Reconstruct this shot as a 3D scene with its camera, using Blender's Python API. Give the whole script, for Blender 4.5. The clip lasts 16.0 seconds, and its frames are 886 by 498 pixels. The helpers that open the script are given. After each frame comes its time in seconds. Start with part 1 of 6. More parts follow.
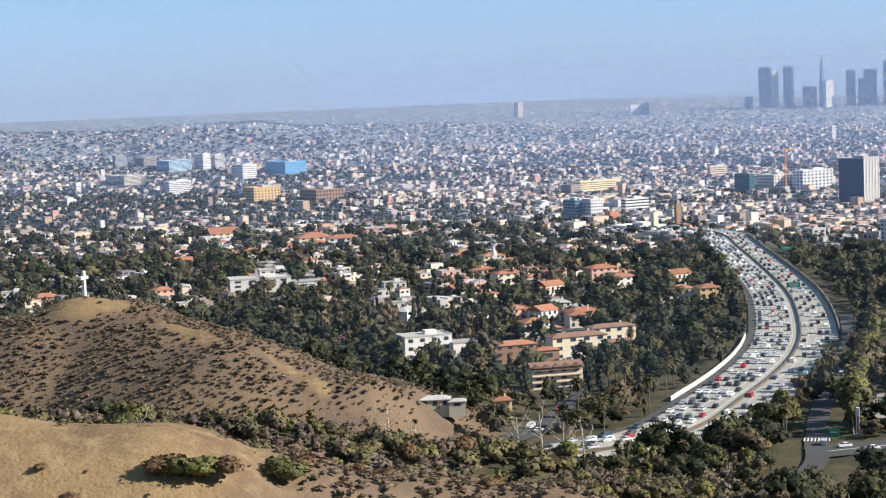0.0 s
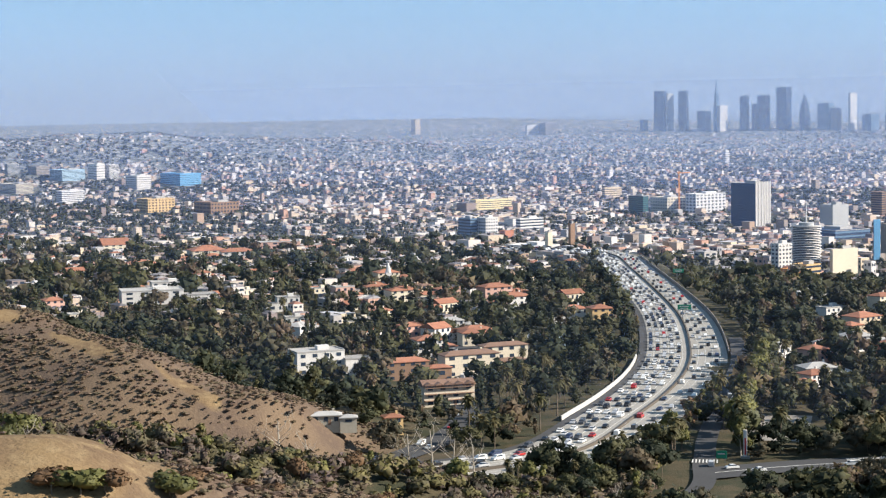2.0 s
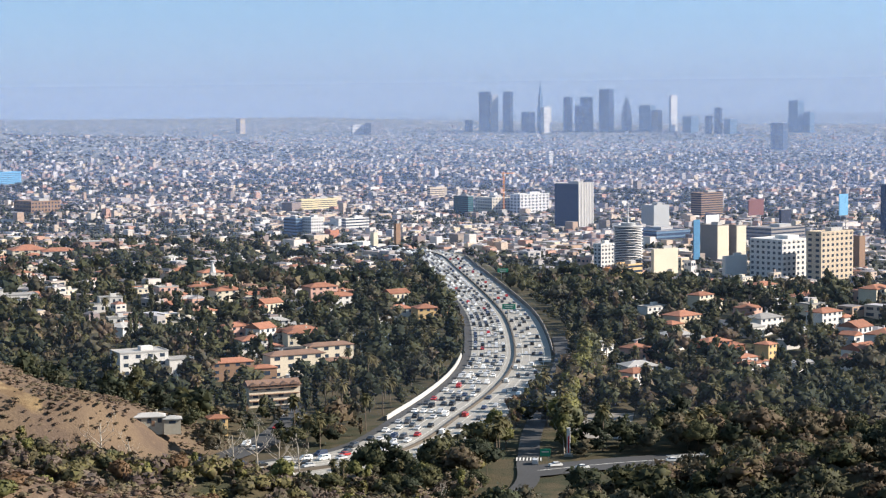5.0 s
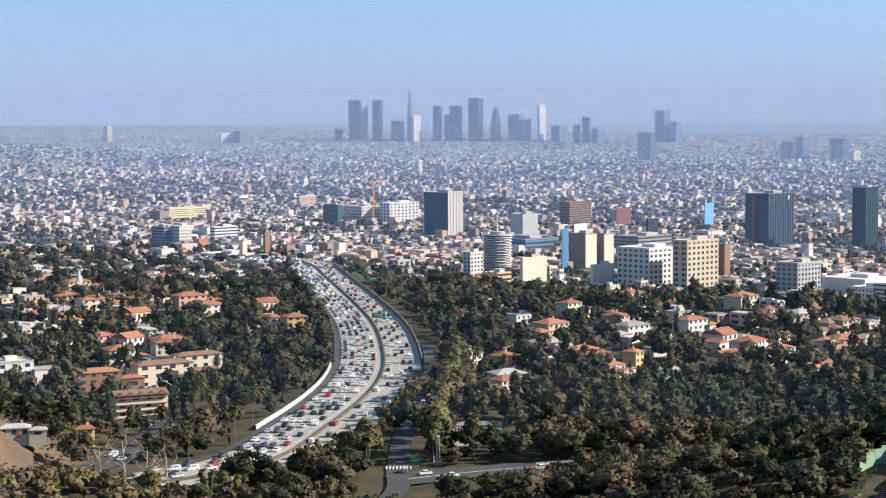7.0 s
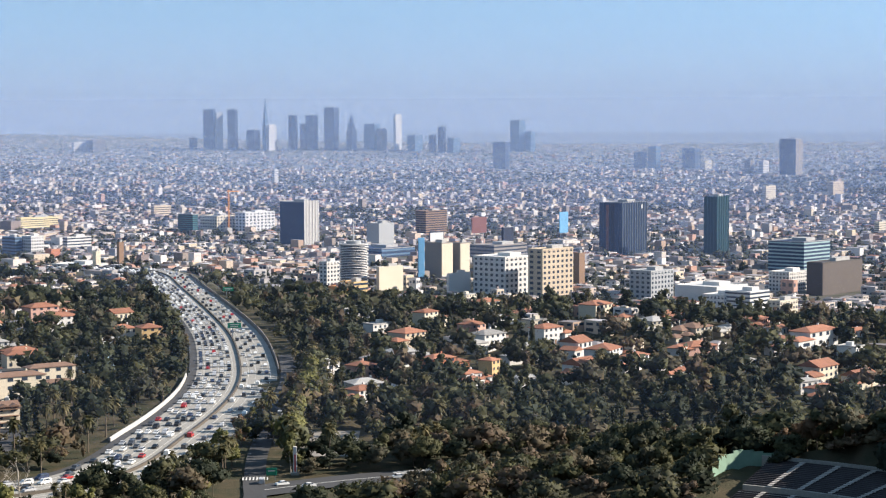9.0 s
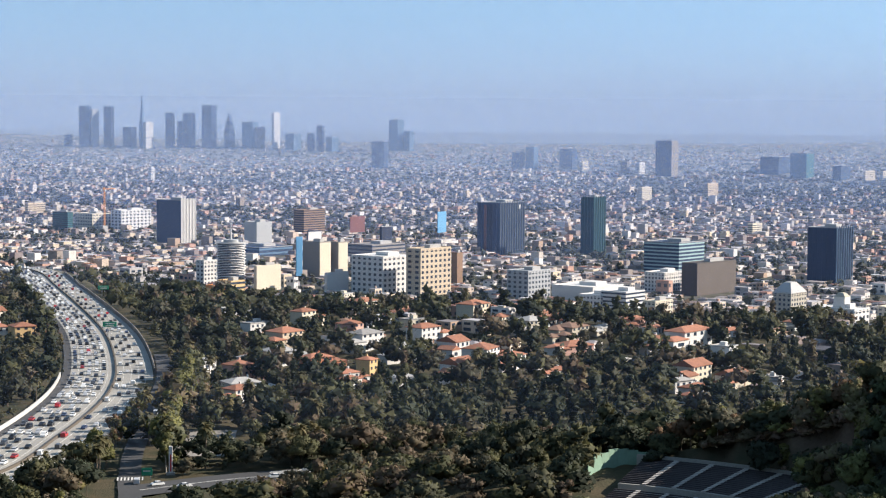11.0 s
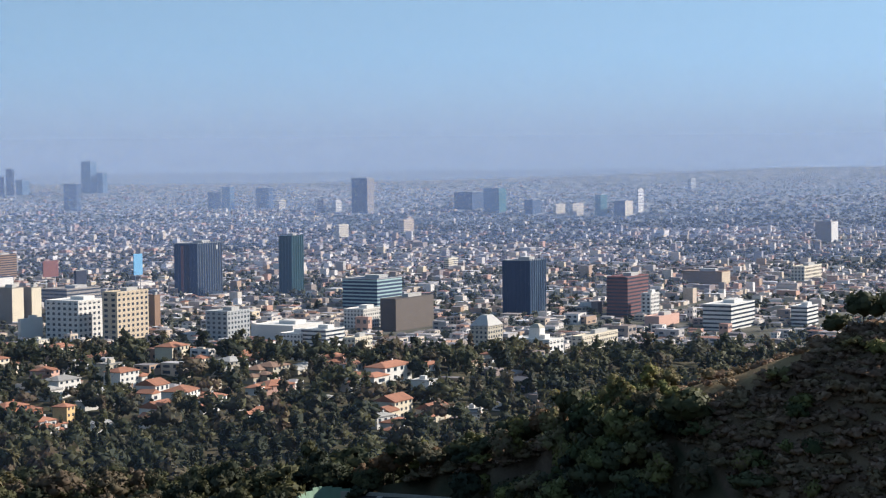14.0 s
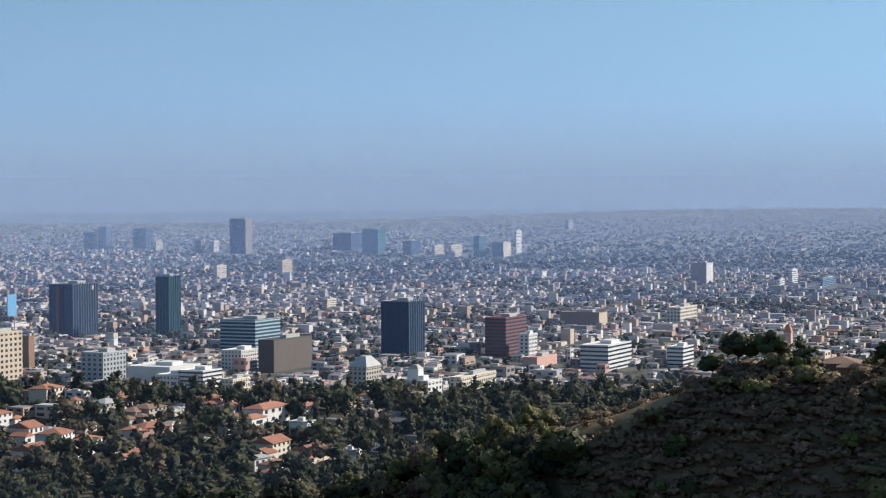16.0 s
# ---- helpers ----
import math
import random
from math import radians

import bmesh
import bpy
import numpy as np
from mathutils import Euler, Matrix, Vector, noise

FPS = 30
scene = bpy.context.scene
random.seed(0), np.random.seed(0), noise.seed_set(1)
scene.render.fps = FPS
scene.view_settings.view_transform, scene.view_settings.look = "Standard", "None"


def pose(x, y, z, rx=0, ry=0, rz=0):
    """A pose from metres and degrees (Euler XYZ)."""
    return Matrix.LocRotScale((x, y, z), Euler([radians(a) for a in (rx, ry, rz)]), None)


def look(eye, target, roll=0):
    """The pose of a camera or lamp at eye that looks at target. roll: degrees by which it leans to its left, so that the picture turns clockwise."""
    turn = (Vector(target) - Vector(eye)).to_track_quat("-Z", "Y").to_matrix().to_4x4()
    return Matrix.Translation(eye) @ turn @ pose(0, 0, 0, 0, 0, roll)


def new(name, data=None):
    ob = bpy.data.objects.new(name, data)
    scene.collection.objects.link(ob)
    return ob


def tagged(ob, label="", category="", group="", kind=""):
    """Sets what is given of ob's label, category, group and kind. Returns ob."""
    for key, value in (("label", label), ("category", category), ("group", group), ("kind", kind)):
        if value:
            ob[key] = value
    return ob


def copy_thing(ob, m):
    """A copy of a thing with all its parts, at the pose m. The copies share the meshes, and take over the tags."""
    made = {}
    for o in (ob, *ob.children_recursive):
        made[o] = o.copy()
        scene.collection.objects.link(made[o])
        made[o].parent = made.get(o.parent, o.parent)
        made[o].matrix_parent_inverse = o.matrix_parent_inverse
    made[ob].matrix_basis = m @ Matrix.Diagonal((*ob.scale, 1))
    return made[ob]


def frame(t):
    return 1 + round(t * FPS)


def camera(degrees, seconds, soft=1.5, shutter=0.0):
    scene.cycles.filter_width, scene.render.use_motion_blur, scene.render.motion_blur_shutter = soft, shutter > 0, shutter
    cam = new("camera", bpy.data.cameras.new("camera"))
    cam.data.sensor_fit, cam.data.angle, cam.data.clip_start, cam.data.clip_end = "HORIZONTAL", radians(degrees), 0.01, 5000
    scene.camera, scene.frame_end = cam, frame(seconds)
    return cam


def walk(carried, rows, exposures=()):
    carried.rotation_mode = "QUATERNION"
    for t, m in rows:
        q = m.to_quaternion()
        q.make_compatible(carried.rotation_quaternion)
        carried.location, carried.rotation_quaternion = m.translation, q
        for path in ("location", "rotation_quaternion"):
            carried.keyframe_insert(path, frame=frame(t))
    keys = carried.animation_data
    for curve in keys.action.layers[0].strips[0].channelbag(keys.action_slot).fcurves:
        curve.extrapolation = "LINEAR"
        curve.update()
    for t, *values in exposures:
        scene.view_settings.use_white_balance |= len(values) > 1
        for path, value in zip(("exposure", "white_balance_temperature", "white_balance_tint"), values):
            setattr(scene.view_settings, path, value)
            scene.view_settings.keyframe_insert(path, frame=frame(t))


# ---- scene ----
cam = camera(26.57, 16.0, soft=1.2)
EYE = 160.0
ROWS = [
    (0.0, 12.569, -4.682, -2.352),
    (0.5, 12.136, -4.409, -2.057),
    (1.0, 11.354, -4.034, -1.711),
    (1.5, 10.121, -4.174, -1.165),
    (2.0, 9.329, -4.265, -0.935),
    (2.5, 8.831, -4.363, -0.825),
    (3.0, 7.797, -4.252, -0.693),
    (3.5, 7.069, -4.148, -0.624),
    (4.0, 6.403, -4.332, -0.573),
    (4.5, 5.144, -4.354, -0.522),
    (7.0, 0.000, -4.103, -0.250),
    (7.5, -1.278, -3.775, -0.066),
    (8.0, -1.938, -3.907, -0.102),
    (8.5, -3.123, -4.066, -0.061),
    (9.0, -4.395, -3.833, -0.154),
    (11.5, -9.031, -3.806, 0.341),
    (12.0, -10.349, -3.497, 0.208),
    (12.5, -12.602, -2.889, 0.258),
    (13.0, -13.989, -2.715, -0.079),
    (13.5, -15.721, -3.017, -0.362),
    (14.0, -17.334, -2.685, -0.569),
    (14.5, -18.733, -2.805, -0.668),
    (15.0, -19.838, -2.331, -1.068),
    (15.5, -20.502, -1.385, -1.282),
    (16.0, -21.048, -1.466, -0.349),
]


def aim(yaw, pitch, roll):
    """The camera stands on the overlook and only turns."""
    return Matrix.Translation((0, 0, EYE)) @ pose(0, 0, 0, 0, 0, yaw) @ pose(0, 0, 0, 90 + pitch) @ pose(0, 0, 0, 0, 0, roll)


walk(cam, [(t, aim(yaw, pitch, roll)) for t, yaw, pitch, roll in ROWS], [(0.0, .95, 6550, 10), (7.0, .92, 6600, 12), (12.5, .83, 6600, 12), (16.0, .51, 6300, 9)])

# ---- light ----
SUN_AZ, SUN_EL = 88.0, 29.5     # clockwise from straight ahead (+y)
world = bpy.data.worlds.new("sky")
scene.world = world
world.use_nodes = True
wn, wl = world.node_tree.nodes, world.node_tree.links
sky = wn.new("ShaderNodeTexSky")
sky.sky_type, sky.sun_disc = "NISHITA", False
sky.sun_elevation, sky.sun_rotation = radians(SUN_EL), radians(SUN_AZ)
sky.altitude, sky.air_density, sky.dust_density, sky.ozone_density = 160, 1.0, 0.1, 0.1
coord, stretch = wn.new("ShaderNodeTexCoord"), wn.new("ShaderNodeMapping")
stretch.inputs["Scale"].default_value = (1, 1, 2.6)
stretch.inputs["Location"].default_value = (0, 0, 0.24)
wl.new(coord.outputs["Generated"], stretch.inputs["Vector"])
wl.new(stretch.outputs["Vector"], sky.inputs["Vector"])
# a band of haze low down, the same all round
part_z, low, blend = wn.new("ShaderNodeSeparateXYZ"), wn.new("ShaderNodeMapRange"), wn.new("ShaderNodeMix")
wl.new(coord.outputs["Generated"], part_z.inputs["Vector"])
wl.new(part_z.outputs["Z"], low.inputs["Value"])
low.interpolation_type = "SMOOTHSTEP"
low.inputs["From Min"].default_value, low.inputs["From Max"].default_value = -0.005, 0.062
low.inputs["To Min"].default_value, low.inputs["To Max"].default_value = 0.9, 0.0
blend.data_type = "RGBA"
blend.inputs[7].default_value = (1.92, 2.12, 2.5, 1)
wl.new(low.outputs["Result"], blend.inputs["Factor"])
clear_air = wn.new("ShaderNodeMix")
clear_air.data_type, clear_air.blend_type = "RGBA", "MULTIPLY"
clear_air.inputs["Factor"].default_value = 1.0
clear_air.inputs[7].default_value = (1.01, 1.10, 0.97, 1)
wl.new(sky.outputs["Color"], clear_air.inputs[6])
wl.new(clear_air.outputs[2], blend.inputs[6])
wl.new(blend.outputs[2], wn["Background"].inputs["Color"])
wn["Background"].inputs["Strength"].default_value = 0.14
lamp = bpy.data.lights.new("sun", "SUN")
lamp.energy, lamp.angle, lamp.color = 5.0, radians(0.6), (1.0, 0.92, 0.80)
sun = new("sun", lamp)
sa, se = radians(SUN_AZ), radians(SUN_EL)
sun.matrix_world = look((2000 * math.sin(sa) * math.cos(se), 2000 * math.cos(sa) * math.cos(se), 2000 * math.sin(se)), (0, 0, 0))

# ---- materials ----
MATS = {}


def shade(name, rgb, rough=0.8, vary=0.12, scale=0.3, fine=6.0, bump=0.0, metal=0.0, per_object=0.0, spec=0.3):
    """Paint, plaster, soil: a base colour with broad stains and fine grain."""
    if name in MATS:
        return MATS[name]
    m = bpy.data.materials.new(name)
    m.use_nodes = True
    n, l = m.node_tree.nodes, m.node_tree.links
    b = n["Principled BSDF"]
    b.inputs["Roughness"].default_value, b.inputs["Metallic"].default_value = rough, metal
    b.inputs["Specular IOR Level"].default_value = spec
    geo = n.new("ShaderNodeNewGeometry")
    big, small = n.new("ShaderNodeTexNoise"), n.new("ShaderNodeTexNoise")
    big.inputs["Scale"].default_value, small.inputs["Scale"].default_value = scale, fine
    big.inputs["Detail"].default_value = 4
    for t in (big, small):
        l.new(geo.outputs["Position"], t.inputs["Vector"])
    add = n.new("ShaderNodeMath")
    add.operation = "ADD"
    l.new(big.outputs["Fac"], add.inputs[0])
    l.new(small.outputs["Fac"], add.inputs[1])
    rng = n.new("ShaderNodeMapRange")
    rng.inputs["From Min"].default_value, rng.inputs["From Max"].default_value = 0.6, 1.4
    rng.inputs["To Min"].default_value, rng.inputs["To Max"].default_value = 1 - vary, 1 + vary
    l.new(add.outputs[0], rng.inputs["Value"])
    hsv = n.new("ShaderNodeHueSaturation")
    hsv.inputs["Color"].default_value = (*rgb, 1)
    value = rng.outputs["Result"]
    if per_object:
        info, span, mul = n.new("ShaderNodeObjectInfo"), n.new("ShaderNodeMapRange"), n.new("ShaderNodeMath")
        span.inputs["To Min"].default_value, span.inputs["To Max"].default_value = 1 - per_object, 1 + per_object
        mul.operation = "MULTIPLY"
        l.new(info.outputs["Random"], span.inputs["Value"])
        l.new(span.outputs["Result"], mul.inputs[0])
        l.new(value, mul.inputs[1])
        value = mul.outputs[0]
    l.new(value, hsv.inputs["Value"])
    l.new(hsv.outputs["Color"], b.inputs["Base Color"])
    if bump:
        bp = n.new("ShaderNodeBump")
        bp.inputs["Strength"].default_value, bp.inputs["Distance"].default_value = bump, 0.2
        l.new(small.outputs["Fac"], bp.inputs["Height"])
        l.new(bp.outputs["Normal"], b.inputs["Normal"])
    MATS[name] = m
    return m


def ramp_mat(name, colours, rough=0.8, vary=0.15, fine=1.2, through_light=0.0, attribute="tint"):
    """A mixed stock (walls of a town, leaves of a wood): the mesh's own 'tint' number picks the colour."""
    m = bpy.data.materials.new(name)
    m.use_nodes = True
    n, l = m.node_tree.nodes, m.node_tree.links
    b = n["Principled BSDF"]
    b.inputs["Roughness"].default_value = rough
    b.inputs["Specular IOR Level"].default_value = 0.2
    at, ramp = n.new("ShaderNodeAttribute"), n.new("ShaderNodeValToRGB")
    at.attribute_name = attribute
    ramp.color_ramp.interpolation = "LINEAR" if through_light else "CONSTANT"
    els = ramp.color_ramp.elements
    k = len(colours)
    while len(els) < k:
        els.new(0.5)
    for i, c in enumerate(colours):
        els[i].position = i / (k - 1 if through_light else k)
        els[i].color = (*c, 1)
    geo, grain, rng = n.new("ShaderNodeNewGeometry"), n.new("ShaderNodeTexNoise"), n.new("ShaderNodeMapRange")
    grain.inputs["Scale"].default_value = fine
    l.new(geo.outputs["Position"], grain.inputs["Vector"])
    rng.inputs["From Min"].default_value, rng.inputs["From Max"].default_value = 0.3, 0.7
    rng.inputs["To Min"].default_value, rng.inputs["To Max"].default_value = 1 - vary, 1 + vary
    l.new(grain.outputs["Fac"], rng.inputs["Value"])
    hsv = n.new("ShaderNodeHueSaturation")
    l.new(at.outputs["Fac"], ramp.inputs["Fac"])
    l.new(ramp.outputs["Color"], hsv.inputs["Color"])
    l.new(rng.outputs["Result"], hsv.inputs["Value"])
    l.new(hsv.outputs["Color"], b.inputs["Base Color"])
    if through_light:
        tr, mix = n.new("ShaderNodeBsdfTranslucent"), n.new("ShaderNodeMixShader")
        mix.inputs["Fac"].default_value = through_light
        l.new(hsv.outputs["Color"], tr.inputs["Color"])
        l.new(b.outputs["BSDF"], mix.inputs[1])
        l.new(tr.outputs["BSDF"], mix.inputs[2])
        l.new(mix.outputs["Shader"], n["Material Output"].inputs["Surface"])
    return m


def leaf_mat(name, dark, light, through_light=0.22):
    """Leaves of single trees: the colour varies from tree to tree and from clump to clump."""
    m = bpy.data.materials.new(name)
    m.use_nodes = True
    n, l = m.node_tree.nodes, m.node_tree.links
    b = n["Principled BSDF"]
    b.inputs["Roughness"].default_value = 0.65
    b.inputs["Specular IOR Level"].default_value = 0.25
    info, geo, add, mix = n.new("ShaderNodeObjectInfo"), n.new("ShaderNodeNewGeometry"), n.new("ShaderNodeMath"), n.new("ShaderNodeMix")
    add.operation = "MULTIPLY_ADD"
    add.inputs[1].default_value = 0.45
    l.new(geo.outputs["Random Per Island"], add.inputs[0])
    half = n.new("ShaderNodeMath")
    half.operation = "MULTIPLY"
    half.inputs[1].default_value = 0.55
    l.new(info.outputs["Random"], half.inputs[0])
    l.new(half.outputs[0], add.inputs[2])
    mix.data_type = "RGBA"
    mix.inputs[6].default_value, mix.inputs[7].default_value = (*dark, 1), (*light, 1)
    l.new(add.outputs[0], mix.inputs["Factor"])
    l.new(mix.outputs[2], b.inputs["Base Color"])
    tr, ms = n.new("ShaderNodeBsdfTranslucent"), n.new("ShaderNodeMixShader")
    ms.inputs["Fac"].default_value = through_light
    l.new(mix.outputs[2], tr.inputs["Color"])
    l.new(b.outputs["BSDF"], ms.inputs[1])
    l.new(tr.outputs["BSDF"], ms.inputs[2])
    l.new(ms.outputs["Shader"], n["Material Output"].inputs["Surface"])
    return m


PAINT = {
    "white": (0.61, 0.59, 0.57), "cream": (0.60, 0.53, 0.42), "tan": (0.52, 0.42, 0.31), "grey": (0.36, 0.37, 0.38),
    "greybrown": (0.26, 0.23, 0.21), "brown": (0.24, 0.15, 0.10), "darkbrown": (0.075, 0.066, 0.062), "black": (0.012, 0.018, 0.04),
    "navy": (0.022, 0.046, 0.10), "darkteal": (0.012, 0.055, 0.075), "paleteal": (0.30, 0.42, 0.44), "umber": (0.11, 0.09, 0.08), "bluegrey": (0.10, 0.175, 0.27), "bluegrey_p": (0.16, 0.19, 0.22), "teal": (0.035, 0.13, 0.15),
    "blue": (0.14, 0.36, 0.60), "paleblue": (0.42, 0.58, 0.70), "maroon": (0.17, 0.07, 0.07), "pink": (0.55, 0.34, 0.28),
    "terracotta": (0.42, 0.17, 0.10), "orange": (0.58, 0.25, 0.09), "ochre": (0.58, 0.40, 0.20), "yellow": (0.68, 0.56, 0.30),
    "stone": (0.42, 0.38, 0.31), "roofgrey": (0.40, 0.39, 0.38), "red": (0.55, 0.05, 0.05), "green": (0.22, 0.34, 0.26), "signgreen": (0.02, 0.22, 0.13),
}


def paint(key):
    return shade("paint_" + key, PAINT[key], 0.75, 0.10, 0.08, 0.9)


glass_mat = shade("window_glass", (0.035, 0.05, 0.075), 0.2, 0.25, 0.2, 2.0, spec=0.35)
tower_glass = shade("tower_glass", (0.018, 0.05, 0.115), 0.3, 0.2, 0.06, 0.4, spec=0.18)
PAINTED = {"glass": glass_mat, "blue_glass": tower_glass}


def mat_of(key):
    return PAINTED.get(key) or paint(key)


concrete = shade("concrete", (0.30, 0.285, 0.26), 0.9, 0.2, 0.04, 1.5)
asphalt = shade("asphalt", (0.06, 0.06, 0.063), 0.9, 0.22, 0.05, 1.5)
bark = shade("bark", (0.16, 0.125, 0.095), 0.9, 0.25, 0.5, 5.0)
pale_bark = shade("pale_bark", (0.36, 0.32, 0.27), 0.9, 0.2, 0.5, 5.0)
white_line = shade("road_paint", (0.6, 0.59, 0.56), 0.8, 0.1)
tile_roof = shade("clay_tiles", (0.30, 0.135, 0.085), 0.85, 0.28, 0.25, 2.5, per_object=0.2)
brown_roof = shade("brown_shingles", (0.21, 0.13, 0.095), 0.9, 0.22, 0.25, 2.5, per_object=0.15)
grey_roof = shade("grey_roofing", (0.33, 0.32, 0.31), 0.9, 0.2, 0.2, 2.0, per_object=0.25)
leaf_dark = leaf_mat("leaves_dark", (0.037, 0.045, 0.026), (0.094, 0.098, 0.046))
leaf_olive = leaf_mat("leaves_olive", (0.07, 0.074, 0.03), (0.175, 0.17, 0.052))
leaf_brown = leaf_mat("leaves_brown", (0.10, 0.06, 0.036), (0.19, 0.115, 0.06))
leaf_palm = leaf_mat("palm_fronds", (0.05, 0.055, 0.026), (0.16, 0.13, 0.06))
wood_mat = ramp_mat("woodland", [(0.029, 0.037, 0.025), (0.046, 0.055, 0.032), (0.091, 0.089, 0.042), (0.055, 0.059, 0.043), (0.110, 0.091, 0.059), (0.138, 0.098, 0.073), (0.144, 0.127, 0.050)], 0.75, 0.3, 0.35, 0.30)
street_mat = ramp_mat("street_leaves", [(0.030, 0.040, 0.030), (0.050, 0.061, 0.040), (0.075, 0.081, 0.050), (0.060, 0.063, 0.046), (0.100, 0.095, 0.060)], 0.75, 0.25, 0.1, 0.2)
oak_mat = ramp_mat("oak_leaves", [(0.05, 0.065, 0.032), (0.09, 0.105, 0.042), (0.14, 0.145, 0.055), (0.16, 0.145, 0.07), (0.17, 0.125, 0.09), (0.17, 0.17, 0.055)], 0.75, 0.3, 0.35, 0.26)
scrub_mat = ramp_mat("scrub", [(0.140, 0.099, 0.080), (0.203, 0.144, 0.112), (0.175, 0.137, 0.091), (0.133, 0.115, 0.074), (0.253, 0.192, 0.145)], 0.85, 0.25, 0.8, 0.32)
chaparral_mat = ramp_mat("chaparral", [(0.175, 0.119, 0.092), (0.254, 0.173, 0.129), (0.219, 0.164, 0.105), (0.166, 0.138, 0.085), (0.316, 0.230, 0.167)], 0.85, 0.25, 0.8, 0.32)
hollow_mat = ramp_mat("hollow_leaves", [(0.053, 0.051, 0.035), (0.114, 0.082, 0.078), (0.150, 0.135, 0.054), (0.088, 0.078, 0.049), (0.167, 0.127, 0.113), (0.141, 0.131, 0.049)], 0.8, 0.28, 0.5, 0.2)
town_walls = ramp_mat("town_walls", [(0.590, 0.544, 0.515), (0.532, 0.443, 0.356), (0.400, 0.378, 0.374), (0.627, 0.590, 0.571), (0.400, 0.286, 0.215), (0.285, 0.240, 0.215), (0.532, 0.471, 0.412), (0.590, 0.489, 0.365), (0.342, 0.322, 0.337), (0.475, 0.295, 0.234), (0.685, 0.646, 0.627), (0.513, 0.416, 0.346), (0.247, 0.202, 0.197)], 0.8, 0.08, 0.3)
town_roofs = ramp_mat("town_roofs", [(0.282, 0.261, 0.270), (0.405, 0.383, 0.400), (0.211, 0.191, 0.195), (0.185, 0.144, 0.135), (0.475, 0.461, 0.484), (0.255, 0.131, 0.098), (0.264, 0.235, 0.233), (0.141, 0.131, 0.140)], 0.9, 0.12, 0.3)

# ---- the lie of the land ----
FAR = 2450.0


def squeeze(D):
    """Beyond 2.5 km the plain is drawn together, so that all of it lies within 5 km."""
    D = np.asarray(D, float)
    u = np.maximum(D - 2500, 0)
    return np.where(D < 2500, D, 2500 + FAR * u / (FAR + u))


FREEWAY = [(-330, 470, 40), (-190, 560, 38), (-110, 612, 37), (-64, 658, 37), (-45, 745, 37), (-34, 820, 37), (-30, 892, 36), (-31, 960, 36), (-38, 1073, 35),
           (-49, 1184, 33), (-72, 1367, 29), (-98, 1551, 26), (-121, 1713, 23), (-150, 1800, 21), (-215, 1880, 18), (-330, 1950, 14)]


def spline(points, step=6.0):
    p = np.array(points, float)
    p = np.vstack([2 * p[0] - p[1], p, 2 * p[-1] - p[-2]])
    out = []
    for i in range(1, len(p) - 2):
        a, b, c, d = p[i - 1:i + 3]
        k = max(2, int(np.linalg.norm(c - b) / step))
        for u in np.arange(k) / k:
            out.append(0.5 * (2 * b + (c - a) * u + (2 * a - 5 * b + 4 * c - d) * u * u + (3 * b - a - 3 * c + d) * u ** 3))
    out.append(p[-2])
    return np.array(out)


LINE = spline(FREEWAY)
RAMP = spline([(-8, 1010, 35.5), (-6, 950, 36), (-6, 900, 36.5), (-9, 830, 37), (-13, 760, 37), (-16, 690, 37.5), (-16, 640, 38), (-17, 590, 38.5), (-40, 520, 39)])
AVENUE = spline([(-17, 620, 38), (20, 634, 39), (60, 640, 40), (110, 640, 42)])
CAHUENGA = spline([(-150, 1010, 34), (-140, 900, 35), (-128, 800, 36), (-112, 730, 36.5), (-120, 660, 37), (-150, 600, 38), (-230, 530, 39)])
RIDGES = [  # x, y, z at both ends, half width
    (-420, 262, 114, -141, 287, 109, 62), (-141, 287, 109, -118, 292, 108, 60), (-118, 292, 108, -102, 303, 101, 58), (-102, 303, 101, -83, 325, 93, 58),
    (-83, 325, 93, -62, 334, 87, 58), (-62, 334, 87, 20, 345, 66, 60),
    (-330, 360, 96, -230, 385, 90, 50), (-230, 385, 90, -150, 420, 83, 52), (-150, 420, 83, -95, 455, 70, 52), (-95, 455, 70, -40, 480, 50, 50),
    (-420, 700, 78, -311, 668, 82, 60), (-311, 668, 82, -295, 679, 88, 52), (-295, 679, 88, -280, 680, 86, 52), (-280, 680, 86, -262, 668, 79, 56), (-262, 668, 79, -228, 651, 74, 62),
    (-228, 651, 74, -192, 642, 63, 62), (-192, 642, 63, -165, 626, 54, 58), (-165, 626, 54, -110, 560, 44, 60),
    (42, 1190, 35, 106, 1115, 43, 120), (106, 1115, 43, 150, 1080, 46, 140), (150, 1080, 46, 330, 1000, 41, 150), (330, 1000, 41, 520, 960, 40, 170),
    (110, 520, 62, 165, 500, 72, 70), (165, 500, 72, 205, 478, 90, 62), (205, 478, 90, 218, 450, 103, 58), (218, 450, 103, 231, 432, 110, 56), (231, 432, 110, 243, 414, 117, 56),
    (243, 414, 117, 261, 385, 119, 56), (261, 385, 119, 330, 300, 124, 60),
    (60, 350, 62, 150, 390, 66, 90), (20, 1420, 26, 60, 1400, 28, 70),
]


def segment(px, py, ax, ay, bx, by):
    u = np.clip(((px - ax) * (bx - ax) + (py - ay) * (by - ay)) / ((bx - ax) ** 2 + (by - ay) ** 2), 0, 1)
    return np.hypot(px - ax - u * (bx - ax), py - ay - u * (by - ay)), u


